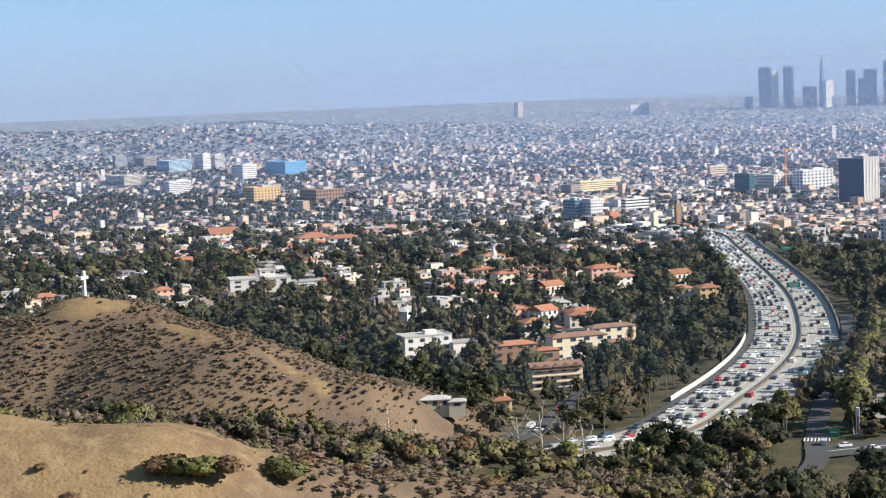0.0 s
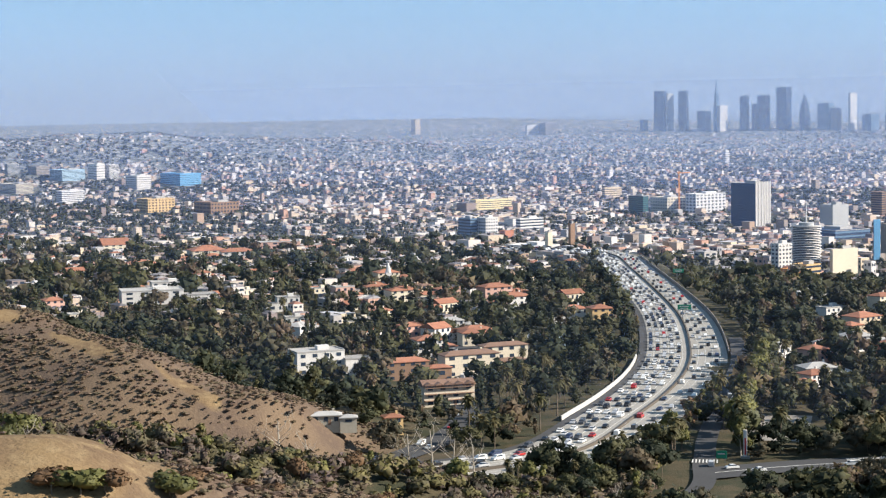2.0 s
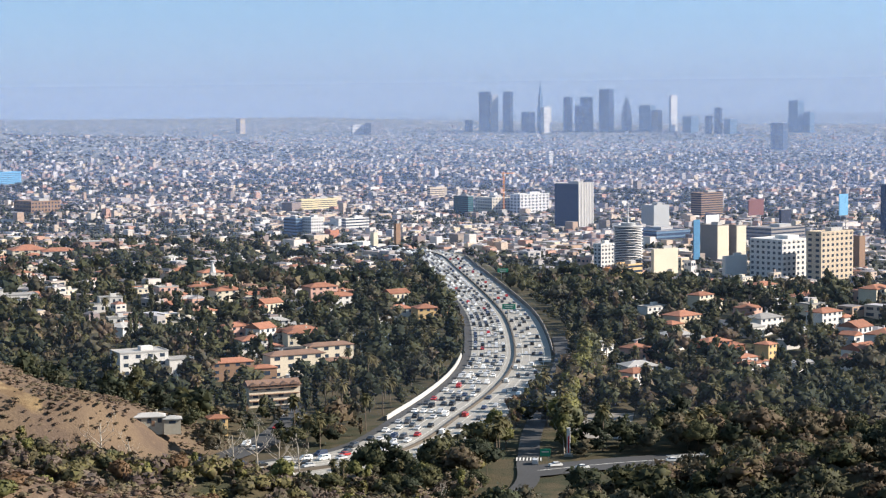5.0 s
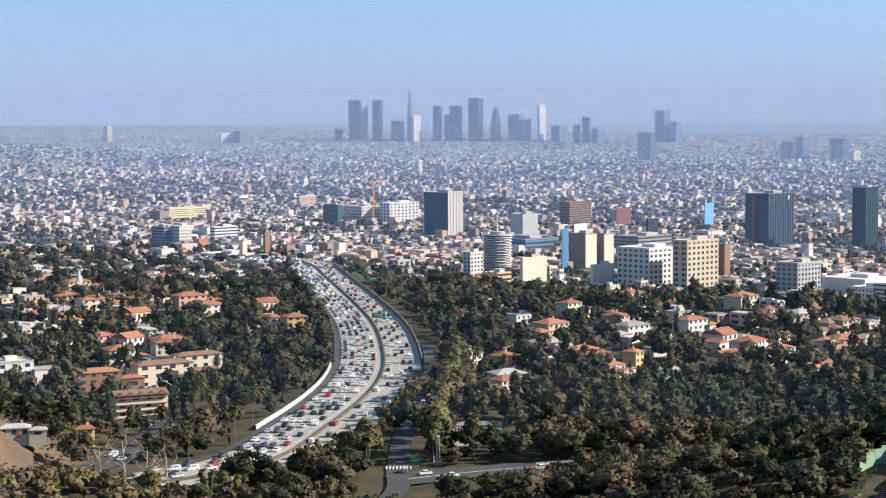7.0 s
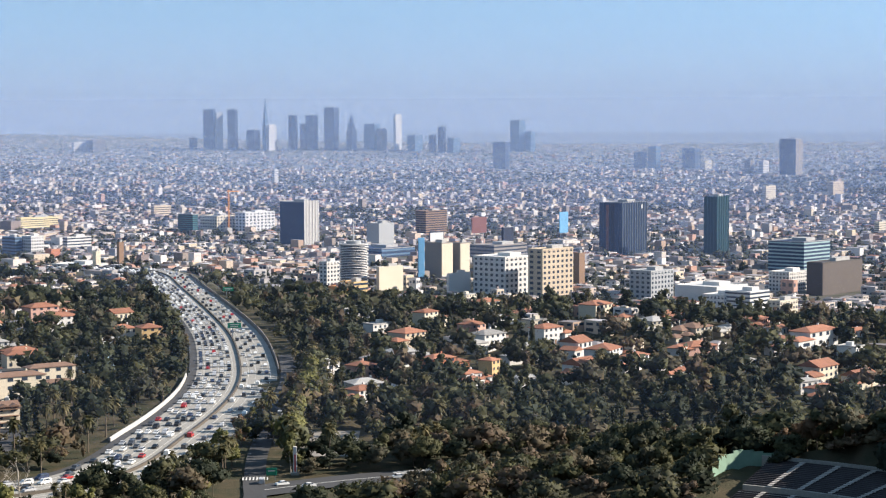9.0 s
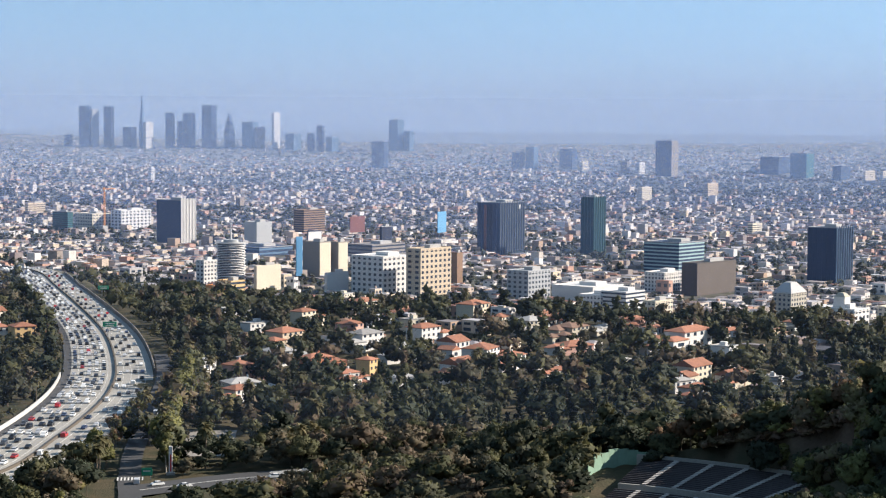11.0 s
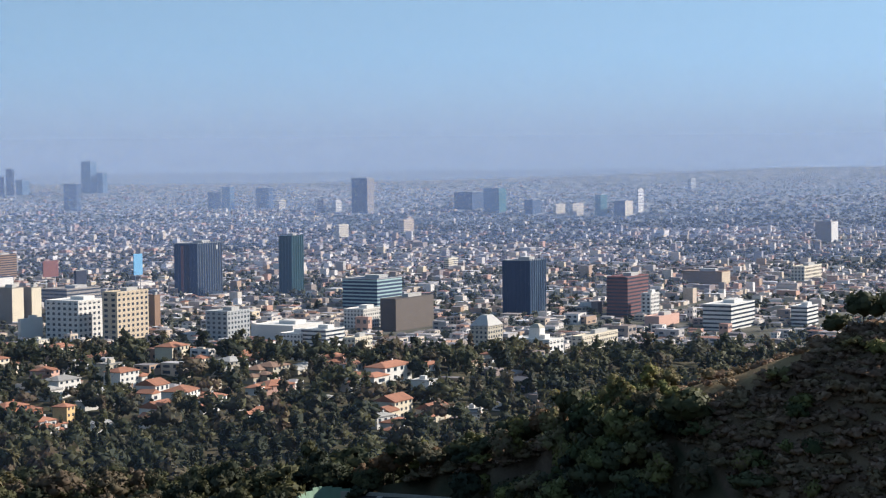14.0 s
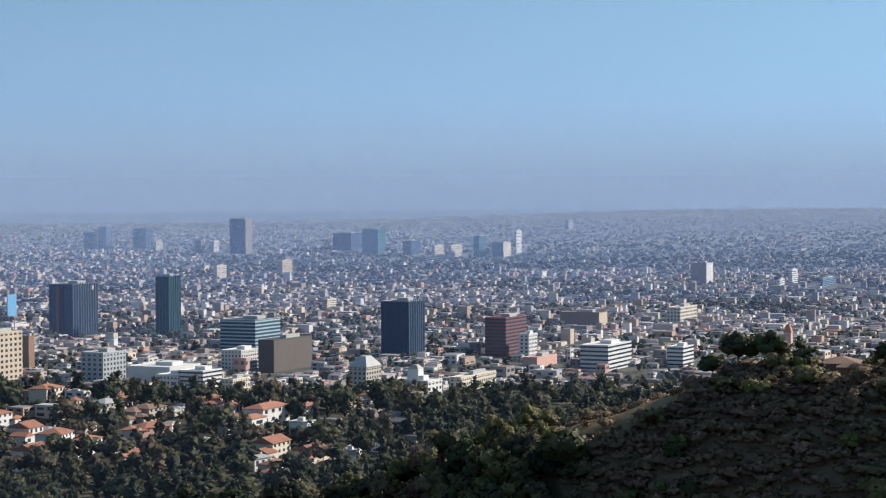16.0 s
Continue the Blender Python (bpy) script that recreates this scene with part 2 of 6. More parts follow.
def off_line(px, py, line, skip=3):
    """Distance to a road's centre line, and the road's height there."""
    pts = line[::skip]
    best, zz = np.full(np.shape(px), 1e9), np.zeros(np.shape(px))
    for x, y, z in pts:
        d = np.hypot(px - x, py - y)
        zz = np.where(d < best, z, zz)
        best = np.minimum(best, d)
    return best, zz


def wavy(x, y, s, k):
    return np.sin(x / s + 1.3 * k) * np.cos(y / s * 1.1 + 2.1 * k) + 0.5 * np.sin(x / s * 2.3 + y / s * 1.7 + k) + 0.25 * np.cos(x / s * 4.9 - y / s * 3.7 + 3 * k)


def land(x, y):
    """Height of the ground in true metres; x, y as on a true map."""
    x, y = np.asarray(x, float), np.asarray(y, float)
    D = np.hypot(x, y)
    k = np.clip((x + 40) / 150, 0, 1)
    base = np.interp(D, [0, 1000, 1250, 1700, 2300], [37, 35, 29, 6, 0]) * (1 - k) + np.interp(D, [0, 1000, 1150, 1350, 1500], [37, 35, 23, 3, 0]) * k
    left = np.clip((-x - 60) / 250, 0, 1) * np.interp(D, [700, 1100, 1600, 2400], [0, 4, 13, 0])
    base = base + left
    z = base + wavy(x, y, 70, 1) * np.interp(D, [200, 900, 1500], [1.2, 1.6, 0.2])
    for ax, ay, az, bx, by, bz, w in RIDGES:
        d, u = segment(x, y, ax, ay, bx, by)
        z = np.maximum(z, base + (az + (bz - az) * u - base) * np.exp(-(d / w) ** 2) + wavy(x, y, 24, 2) * 1.3 * np.exp(-(d / w) ** 2))
    hill = 158.2 - np.maximum(D - 6, 0) * 0.44
    z = np.maximum(z, np.where(y > -1e9, hill, z))
    # the bowl of the open-air theatre
    br, ba = np.hypot(x - 60, y - 400), np.degrees(np.arctan2(x - 60, y - 400))
    z = np.where((br > 70) & (br < 141) & (ba > 29) & (ba < 60) & (x > 70), np.minimum(z, 55.6 + np.maximum(br - 84, 0) * .13), z)
    for line, flat in ((LINE, 27), (RAMP, 7), (AVENUE, 12), (CAHUENGA, 10)):
        d, zz = off_line(x, y, line)
        k = np.clip((d - flat) / 30, 0, 1)
        k = k * k * (3 - 2 * k)
        z = np.where(d < flat + 30, (zz - 0.5) * (1 - k) + z * k, z)
    return z


def site(az, D):
    """From bearing (degrees) and true distance to the scene: x, y, ground height, scale."""
    az, D = np.radians(np.asarray(az, float)), np.asarray(D, float)
    z = np.where(D < 2600, land(D * np.sin(az), D * np.cos(az)), 0.0)
    # low hills beyond the plain, to the east
    deg = np.degrees(az)
    rise = np.clip((-9 - deg) / 9, 0, 1) * np.exp(-((D - 7800) / 1900) ** 2)
    z = z + rise * (72 + 9 * np.sin(deg * .9) + 4 * np.sin(deg * 2.3 + D / 1500))
    d = squeeze(D)
    s = d / D
    return d * np.sin(az), d * np.cos(az), EYE + (z - EYE) * s, s


def mesh_of(name, v, f, tint=None, mats=(), which=None, nor=None):
    """A mesh from arrays of corners and triangles; leaves may carry the rounded normals of their crown."""
    me = bpy.data.meshes.new(name)
    v, f = np.asarray(v, np.float32), np.asarray(f, np.int32)
    me.vertices.add(len(v))
    me.vertices.foreach_set("co", v.ravel())
    k = f.shape[1]
    me.loops.add(len(f) * k)
    me.loops.foreach_set("vertex_index", f.ravel())
    me.polygons.add(len(f))
    me.polygons.foreach_set("loop_start", np.arange(0, len(f) * k, k, dtype=np.int32))
    for m in mats:
        me.materials.append(m)
    if which is not None:
        me.polygons.foreach_set("material_index", np.asarray(which, np.int32))
    if tint is not None:
        at = me.attributes.new("tint", "FLOAT", "FACE")
        at.data.foreach_set("value", np.asarray(tint, np.float32))
    me.polygons.foreach_set("use_smooth", np.full(len(f), nor is not None))
    me.update(calc_edges=True)
    if nor is not None:
        at = me.attributes.new("custom_normal", "FLOAT_VECTOR", "POINT")
        at.data.foreach_set("vector", np.asarray(nor, np.float32).ravel())
        me.update()
    return me


def strew(v, f, xyz, scale, turn, tilt=None):
    """Many copies of one small shape as one set of corners and faces."""
    n = len(xyz)
    c, s = np.cos(turn), np.sin(turn)
    sc = np.asarray(scale, float)
    if sc.ndim == 1:
        sc = np.stack([sc] * 3, 1)
    p = v[None] * sc[:, None, :]
    q = np.stack([p[..., 0] * c[:, None] - p[..., 1] * s[:, None], p[..., 0] * s[:, None] + p[..., 1] * c[:, None], p[..., 2]], -1) + xyz[:, None, :]
    ff = f[None] + (np.arange(n) * len(v))[:, None, None]
    return q.reshape(-1, 3), ff.reshape(-1, f.shape[1])


def gather(parts):
    """Joins (corners, faces, tint per face) sets."""
    vs, fs, ts, k = [], [], [], 0
    for v, f, t in parts:
        vs.append(v), fs.append(f + k), ts.append(t)
        k += len(v)
    return np.concatenate(vs), np.concatenate(fs), np.concatenate(ts)


def dry(x, y):
    """How bare and dry the hill is there, 0 to 1."""
    a = np.exp(-(segment(x, y, -420, 262, -48, 340)[0] / 68) ** 2)
    b = np.exp(-(np.minimum(segment(x, y, -420, 700, -295, 668)[0], segment(x, y, -295, 665, -175, 622)[0]) / 56) ** 2)
    c = (np.hypot(x - 60, y - 400) > 140) * np.exp(-(np.minimum(segment(x, y, 212, 452, 248, 395)[0], segment(x, y, 238, 395, 330, 300)[0]) / 62) ** 2)
    return np.maximum(np.maximum(a, b), c)


def grassy(x, y):
    """Where pale dry grass covers the soil: the near spur, the hilltop, a path down from it, the knoll."""
    a = np.exp(-(segment(x, y, -420, 258, -128, 290)[0] / 36) ** 2)
    b = np.exp(-((x + 292) ** 2 + (y - 676) ** 2) / 17 ** 2)
    path = np.minimum(segment(x, y, -280, 676, -236, 648)[0], segment(x, y, -236, 648, -182, 628)[0])
    c = np.exp(-((path + 1.5 * np.sin(x / 7)) / 4.5) ** 2) * (np.sin(x / 5.3 + y / 9) > -.5)
    d = np.exp(-(segment(x, y, 204, 461, 229, 426)[0] / 13) ** 2)
    return np.maximum(np.maximum(a, b), np.maximum(.9 * c, d))


# ---- ground: one sheet to the horizon, all round ----
def ground():
    azs = np.radians(np.concatenate([np.arange(-180, -34, 6.0), np.arange(-34, 42, 0.4), np.arange(42, 180, 6.0)]))
    Ds = np.concatenate([[0.01], np.geomspace(6, 240, 22), np.arange(248, 1500, 8.0), np.arange(1500, 2600, 40.0), np.geomspace(2600, 32000, 50)])
    A, R = np.meshgrid(azs, Ds)
    x, y, z, _ = site(np.degrees(A), R)
    v = np.stack([x, y, z], -1).reshape(-1, 3)
    n, m = len(azs), len(Ds)
    i, j = np.meshgrid(np.arange(m - 1), np.arange(n), indexing="ij")
    a, b = i * n + j, i * n + (j + 1) % n
    f = np.stack([a, b, b + n, a + n], -1).reshape(-1, 4)[:, ::-1]
    me = mesh_of("ground", v, f)
    mark = me.attributes.new("dryness", "FLOAT", "POINT")
    mark.data.foreach_set("value", np.where(R < 900, dry(x, y), 0).ravel().astype(np.float32))
    mark = me.attributes.new("grass", "FLOAT", "POINT")
    mark.data.foreach_set("value", np.where(R < 900, grassy(x, y), 0).ravel().astype(np.float32))
    me.polygons.foreach_set("use_smooth", np.ones(len(f), bool))
    m_ = bpy.data.materials.new("dry_hill_and_town_ground")
    m_.use_nodes = True
    n_, l = m_.node_tree.nodes, m_.node_tree.links
    bs = n_["Principled BSDF"]
    bs.inputs["Roughness"].default_value = 0.95
    bs.inputs["Specular IOR Level"].default_value = 0.1
    geo = n_.new("ShaderNodeNewGeometry")

    def noise_of(scale, detail=5):
        t = n_.new("ShaderNodeTexNoise")
        t.inputs["Scale"].default_value, t.inputs["Detail"].default_value = scale, detail
        l.new(geo.outputs["Position"], t.inputs["Vector"])
        return t.outputs["Fac"]

    def mixed(fac, a, b, lo, hi):
        r, x_ = n_.new("ShaderNodeMapRange"), n_.new("ShaderNodeMix")
        r.inputs["From Min"].default_value, r.inputs["From Max"].default_value = lo, hi
        l.new(fac, r.inputs["Value"])
        x_.data_type = "RGBA"
        l.new(r.outputs["Result"], x_.inputs["Factor"])
        for k, c in ((6, a), (7, b)):
            if isinstance(c, tuple):
                x_.inputs[k].default_value = (*c, 1)
            else:
                l.new(c, x_.inputs[k])
        return x_.outputs[2]

    soil = mixed(noise_of(0.035), (0.165, 0.118, 0.08), (0.115, 0.083, 0.064), 0.40, 0.60)
    soil = mixed(noise_of(0.5, 8), soil, (0.18, 0.13, 0.088), 0.54, 0.80)
    grass = mixed(noise_of(0.05, 6), (0.215, 0.148, 0.08), (0.145, 0.098, 0.06), 0.42, 0.60)
    grass = mixed(noise_of(0.3, 8), grass, (0.255, 0.185, 0.105), 0.48, 0.72)
    mask = n_.new("ShaderNodeAttribute")
    mask.attribute_name = "grass"
    soil = mixed(mask.outputs["Fac"], soil, grass, 0.3, 0.55)
    soil = mixed(noise_of(2.0, 3), soil, (0.09, 0.065, 0.045), 0.56, 0.80)
    at_ = n_.new("ShaderNodeAttribute")
    at_.attribute_name = "dryness"
    floor = mixed(noise_of(0.12, 6), (0.085, 0.07, 0.045), (0.045, 0.048, 0.03), 0.4, 0.62)
    soil = mixed(at_.outputs["Fac"], floor, soil, 0.12, 0.4)
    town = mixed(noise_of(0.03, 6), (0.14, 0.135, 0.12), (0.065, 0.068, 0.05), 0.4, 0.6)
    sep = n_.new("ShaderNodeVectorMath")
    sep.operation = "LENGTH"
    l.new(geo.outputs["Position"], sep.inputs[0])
    town = mixed(sep.outputs["Value"], town, mixed(noise_of(0.07, 8), (0.30, 0.295, 0.28), (0.13, 0.14, 0.13), 0.40, 0.60), 3000, 4000)   # pale roofs, lightened with distance to paint in horizon haze
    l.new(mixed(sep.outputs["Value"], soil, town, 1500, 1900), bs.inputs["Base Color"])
    bp = n_.new("ShaderNodeBump")
    bp.inputs["Strength"].default_value, bp.inputs["Distance"].default_value = 0.6, 0.5
    l.new(noise_of(1.2, 6), bp.inputs["Height"])
    l.new(bp.outputs["Normal"], bs.inputs["Normal"])
    me.materials.append(m_)
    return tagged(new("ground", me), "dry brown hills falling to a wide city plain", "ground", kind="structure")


ground()

# ---- haze: thin sheets added to stand in for lit air, one behind another ----
HAZE, BLUE_HAZE = (0.60, 0.745, 0.99), (0.44, 0.60, 1.0)     # haze painted as sheet colour: thick far air paler than thin near air


def haze(d, strength, top, fade, lean=0.0):
    m = bpy.data.materials.new("haze")
    m.use_nodes = True
    n, l = m.node_tree.nodes, m.node_tree.links
    n.remove(n["Principled BSDF"])
    geo, sep, rng = n.new("ShaderNodeNewGeometry"), n.new("ShaderNodeSeparateXYZ"), n.new("ShaderNodeMapRange")
    l.new(geo.outputs["Position"], sep.inputs["Vector"])
    rng.interpolation_type = "SMOOTHSTEP"
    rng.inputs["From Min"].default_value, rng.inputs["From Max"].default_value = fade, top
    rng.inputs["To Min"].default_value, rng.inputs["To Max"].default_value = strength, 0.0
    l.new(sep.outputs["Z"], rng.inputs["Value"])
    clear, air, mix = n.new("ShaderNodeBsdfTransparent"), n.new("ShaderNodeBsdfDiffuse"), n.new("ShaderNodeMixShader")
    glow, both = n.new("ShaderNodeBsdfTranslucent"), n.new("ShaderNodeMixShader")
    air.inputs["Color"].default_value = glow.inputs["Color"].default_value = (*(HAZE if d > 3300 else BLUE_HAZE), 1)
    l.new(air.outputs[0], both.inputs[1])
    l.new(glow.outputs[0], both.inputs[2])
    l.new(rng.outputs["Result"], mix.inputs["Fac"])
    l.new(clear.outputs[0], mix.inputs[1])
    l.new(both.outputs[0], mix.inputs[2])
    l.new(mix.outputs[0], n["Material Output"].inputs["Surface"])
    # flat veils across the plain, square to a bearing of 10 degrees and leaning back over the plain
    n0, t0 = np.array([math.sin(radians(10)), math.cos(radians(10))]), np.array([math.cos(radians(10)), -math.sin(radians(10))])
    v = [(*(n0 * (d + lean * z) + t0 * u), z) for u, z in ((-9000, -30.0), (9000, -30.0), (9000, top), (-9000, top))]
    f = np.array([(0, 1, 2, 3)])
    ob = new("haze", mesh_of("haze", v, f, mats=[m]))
    ob.visible_shadow = False
    return tagged(ob, "thin blue-grey veil of haze over the plain", "haze", kind="structure")


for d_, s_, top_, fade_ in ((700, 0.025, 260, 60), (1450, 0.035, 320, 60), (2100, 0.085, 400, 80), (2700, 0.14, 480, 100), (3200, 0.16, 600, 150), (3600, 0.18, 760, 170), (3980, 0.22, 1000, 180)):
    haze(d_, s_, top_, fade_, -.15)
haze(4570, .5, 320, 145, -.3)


# ---- roads ----
def ribbon(line, offsets, lift=0.0):
    """A strip along a line between two offsets (to the right positive); returns corners and quads."""
    t = np.gradient(line, axis=0)
    t[:, 2] = 0
    t /= np.linalg.norm(t, axis=1)[:, None]
    side = np.stack([t[:, 1], -t[:, 0], np.zeros(len(t))], 1)
    v = np.concatenate([line + side * o + (0, 0, lift) for o in offsets])
    n = len(line)
    f = [(j * n + i, (j + 1) * n + i, (j + 1) * n + i + 1, j * n + i + 1) for j in range(len(offsets) - 1) for i in range(n - 1)]
    return v, np.array(f)


def wall_along(line, off, thick, low, high):
    t = np.gradient(line, axis=0)
    t[:, 2] = 0
    t /= np.linalg.norm(t, axis=1)[:, None]
    side = np.stack([t[:, 1], -t[:, 0], np.zeros(len(t))], 1)
    rings = [line + side * (off - thick / 2) + (0, 0, low), line + side * (off - thick / 2) + (0, 0, high), line + side * (off + thick / 2) + (0, 0, high), line + side * (off + thick / 2) + (0, 0, low)]
    n = len(line)
    v = np.concatenate(rings)
    f = [(j * n + i, j * n + i + 1, (j + 1) % 4 * n + i + 1, (j + 1) % 4 * n + i) for j in range(4) for i in range(n - 1)]
    return v, np.array(f)


def part(name, me, material, parent=None, label=""):
    if isinstance(me, bmesh.types.BMesh):
        b, me = me, bpy.data.meshes.new(name)
        b.to_mesh(me)
        b.free()
    if material is not None:
        me.materials.append(material)
    ob = new(name, me)
    ob.parent = parent
    if label:
        ob["label"] = label
    return ob


def strip(name, line, offsets, material, label, cat, lift=0.0):
    v, f = ribbon(line, offsets, lift)
    ob = part(name, mesh_of(name, v, f), material)
    return tagged(ob, label, cat, kind="structure")


freeway = strip("road_freeway", LINE, (-21.5, -11, 0, 11, 18.6), concrete, "pale concrete freeway curving through the pass", "road")
strip("road_shoulder", LINE, (-25.5, -21.5), asphalt, "dark asphalt shoulder of the freeway", "road", -0.01)
strip("road_ramp", RAMP, (-3.8, 3.8), asphalt, "dark asphalt exit ramp beside the freeway", "road")
strip("road_avenue", AVENUE, (-9, 9), asphalt, "asphalt avenue with a crossing", "road", 0.02)
strip("road_frontage", CAHUENGA, (-6.5, 6.5), asphalt, "asphalt side road under trees", "road")
v, f = wall_along(LINE, 0.6, 0.8, -0.4, 1.0)
tagged(part("median_barrier", mesh_of("median_barrier", v, f), shade("barrier", (0.10, 0.085, 0.07), 0.9)), "dark weathered concrete median barrier", "barrier", kind="structure")
seg = LINE[(LINE[:, 1] > 725) & (LINE[:, 1] < 930)]
v, f = wall_along(seg, -26.2, 0.6, -1, 1.5)
tagged(part("wall_retaining", mesh_of("wall_retaining", v, f), shade("pale_concrete", (0.5, 0.49, 0.46), 0.85, 0.12, 0.1, 1.0)), "pale concrete retaining wall along the freeway bend", "wall", kind="structure")
seg = LINE[(LINE[:, 1] > 930) & (LINE[:, 1] < 1700)]
v, f = wall_along(seg, 19.4, 0.5, -1, 2.2)
tagged(part("wall_sound", mesh_of("wall_sound", v, f), shade("stained_concrete", (0.22, 0.19, 0.165), 0.9, 0.2, 0.1, 1.0)), "stained concrete edge wall of the freeway", "wall", kind="structure")
lanes = [wall_along(LINE, o, 0.15, 0.0, 0.03) for o in (-17.8, -14.2, -10.6, -7, -3.4, 4.4, 8, 11.6, 15.2)]
v, f, t = gather([(a, b, np.zeros(len(b))) for a, b in lanes])
tagged(part("lane_marking", mesh_of("lane_marking", v, f), white_line), "white painted lane lines on the freeway", "road marking", kind="stuff")

# ---- trees ----
RNG = np.random.default_rng(7)
ICO = None
OCTA = (np.array([(1, 0, 0), (0, 1, 0), (-1, 0, 0), (0, -1, 0), (0, 0, 1), (0, 0, -1)], float),
        np.array([(0, 1, 4), (1, 2, 4), (2, 3, 4), (3, 0, 4), (1, 0, 5), (2, 1, 5), (3, 2, 5), (0, 3, 5)]))


def ico():
    global ICO
    if ICO is None:
        b = bmesh.new()
        bmesh.ops.create_icosphere(b, subdivisions=1, radius=1)
        ICO = np.array([v.co[:] for v in b.verts]), np.array([[v.index for v in f.verts] for f in b.faces])
        b.free()
    return ICO


def unit(a):
    return a / np.maximum(np.linalg.norm(a, axis=1), 1e-9)[:, None]


def crown(lobes, n, size, rng, core=0.84, fine=False):
    """Leaf clumps over overlapping lobes (x, y, z, rx, rz); corners, faces and rounded normals."""
    iv, jf = ico() if fine else OCTA
    mid = np.mean([l[:3] for l in lobes], axis=0)
    vs, fs, ns, k = [], [], [], 0
    for x, y, z, rx, rz in lobes:
        jit = 1 + rng.uniform(-0.18, 0.12, (len(iv), 1))
        p = iv * jit * (rx * core, rx * core, rz * core) + (x, y, z)
        vs.append(p)
        ns.append(unit(iv + 0.5 * unit(p - mid)))
        fs.append(jf + k)
        k += len(iv)
    w = np.array([l[3] ** 2 for l in lobes])
    pick = rng.choice(len(lobes), n, p=w / w.sum())
    L = np.array(lobes)[pick]
    d = unit(rng.normal(size=(n, 3)))
    d[:, 2] = np.where((d[:, 2] < -0.3), -d[:, 2], d[:, 2])
    r = rng.uniform(0.80, 1.10, (n, 1))
    c = L[:, :3] + d * r * L[:, [3, 3, 4]]
    nor = unit(d + rng.normal(size=(n, 3)) * 0.55)
    u = unit(np.cross(nor, rng.normal(size=(n, 3))))
    w_ = np.cross(nor, u)
    s = size * rng.uniform(0.5, 1.4, (n, 1))
    soft = unit(0.7 * d + 0.4 * unit(c - mid) + 0.45 * nor)
    if fine:
        lv = np.stack([c + u * s, c + w_ * s * 0.7 + nor * s * 0.15, c - u * s * 0.9, c - w_ * s * 0.65 - nor * s * 0.1], 1).reshape(-1, 3)
        i = np.arange(n) * 4 + k
        fs += [np.stack([i, i + 1, i + 2], 1), np.stack([i, i + 2, i + 3], 1)]
        ns.append(np.repeat(soft, 4, axis=0))
    else:
        s = s * 1.25
        lv = np.stack([c + u * s, c - u * s * .5 + w_ * s * .8 + nor * s * .1, c - u * s * .55 - w_ * s * .7], 1).reshape(-1, 3)
        i = np.arange(n) * 3 + k
        fs.append(np.stack([i, i + 1, i + 2], 1))
        ns.append(np.repeat(soft, 3, axis=0))
    vs.append(lv)
    return np.concatenate(vs), np.concatenate(fs), np.concatenate(ns)


def lobes_of(kind, rng):
    """Unit-height crowns: trunk foot at 0, top at 1."""
    if kind == "round":
        return [(.21 * math.cos(a), .21 * math.sin(a), rng.uniform(.42, .74), rng.uniform(.15, .24), rng.uniform(.13, .2)) for a in np.arange(8) * .8 + rng.uniform(0, .6, 8)] + [(0, 0, .6, .26, .26), (rng.uniform(-.1, .1), rng.uniform(-.1, .1), .82, .15, .14)]
    if kind == "wide":
        return [(.36 * math.cos(a), .36 * math.sin(a), rng.uniform(.48, .72), rng.uniform(.16, .25), rng.uniform(.11, .18)) for a in np.arange(8) * .785 + rng.uniform(0, .7, 8)] + [(0, 0, .7, .28, .22), (.12, .05, .84, .16, .12)]
    if kind == "tall":
        return [(rng.uniform(-.13, .13), rng.uniform(-.13, .13), z, rng.uniform(.08, .15), rng.uniform(.09, .14)) for z in (.32, .42, .52, .6, .68, .75, .83, .9)]
    if kind == "far":
        return [(rng.uniform(-.12, .12), rng.uniform(-.12, .12), rng.uniform(.5, .62), rng.uniform(.34, .44), rng.uniform(.28, .36))]
    if kind == "low":
        return [(rng.uniform(-.3, .3), rng.uniform(-.3, .3), rng.uniform(.3, .5), rng.uniform(.3, .5), rng.uniform(.3, .44)) for _ in range(2)]
    if kind == "grove":
        return [(rng.uniform(-.2, .2), rng.uniform(-.2, .2), rng.uniform(.5, .75), rng.uniform(.2, .3), rng.uniform(.18, .24)) for _ in range(4)]
    if kind == "cypress":
        return [(0, 0, .3, .085, .25), (0, 0, .52, .08, .26), (0, 0, .75, .06, .24)]
    if kind == "pine":
        return [(rng.uniform(-.16, .16), rng.uniform(-.16, .16), z, r, .09) for z, r in ((.3, .3), (.42, .3), (.52, .27), (.62, .23), (.72, .19), (.82, .14), (.92, .08))]
    return [(rng.uniform(-.35, .35), rng.uniform(-.35, .35), rng.uniform(.35, .6), rng.uniform(.28, .42), rng.uniform(.3, .42)) for _ in range(4)]


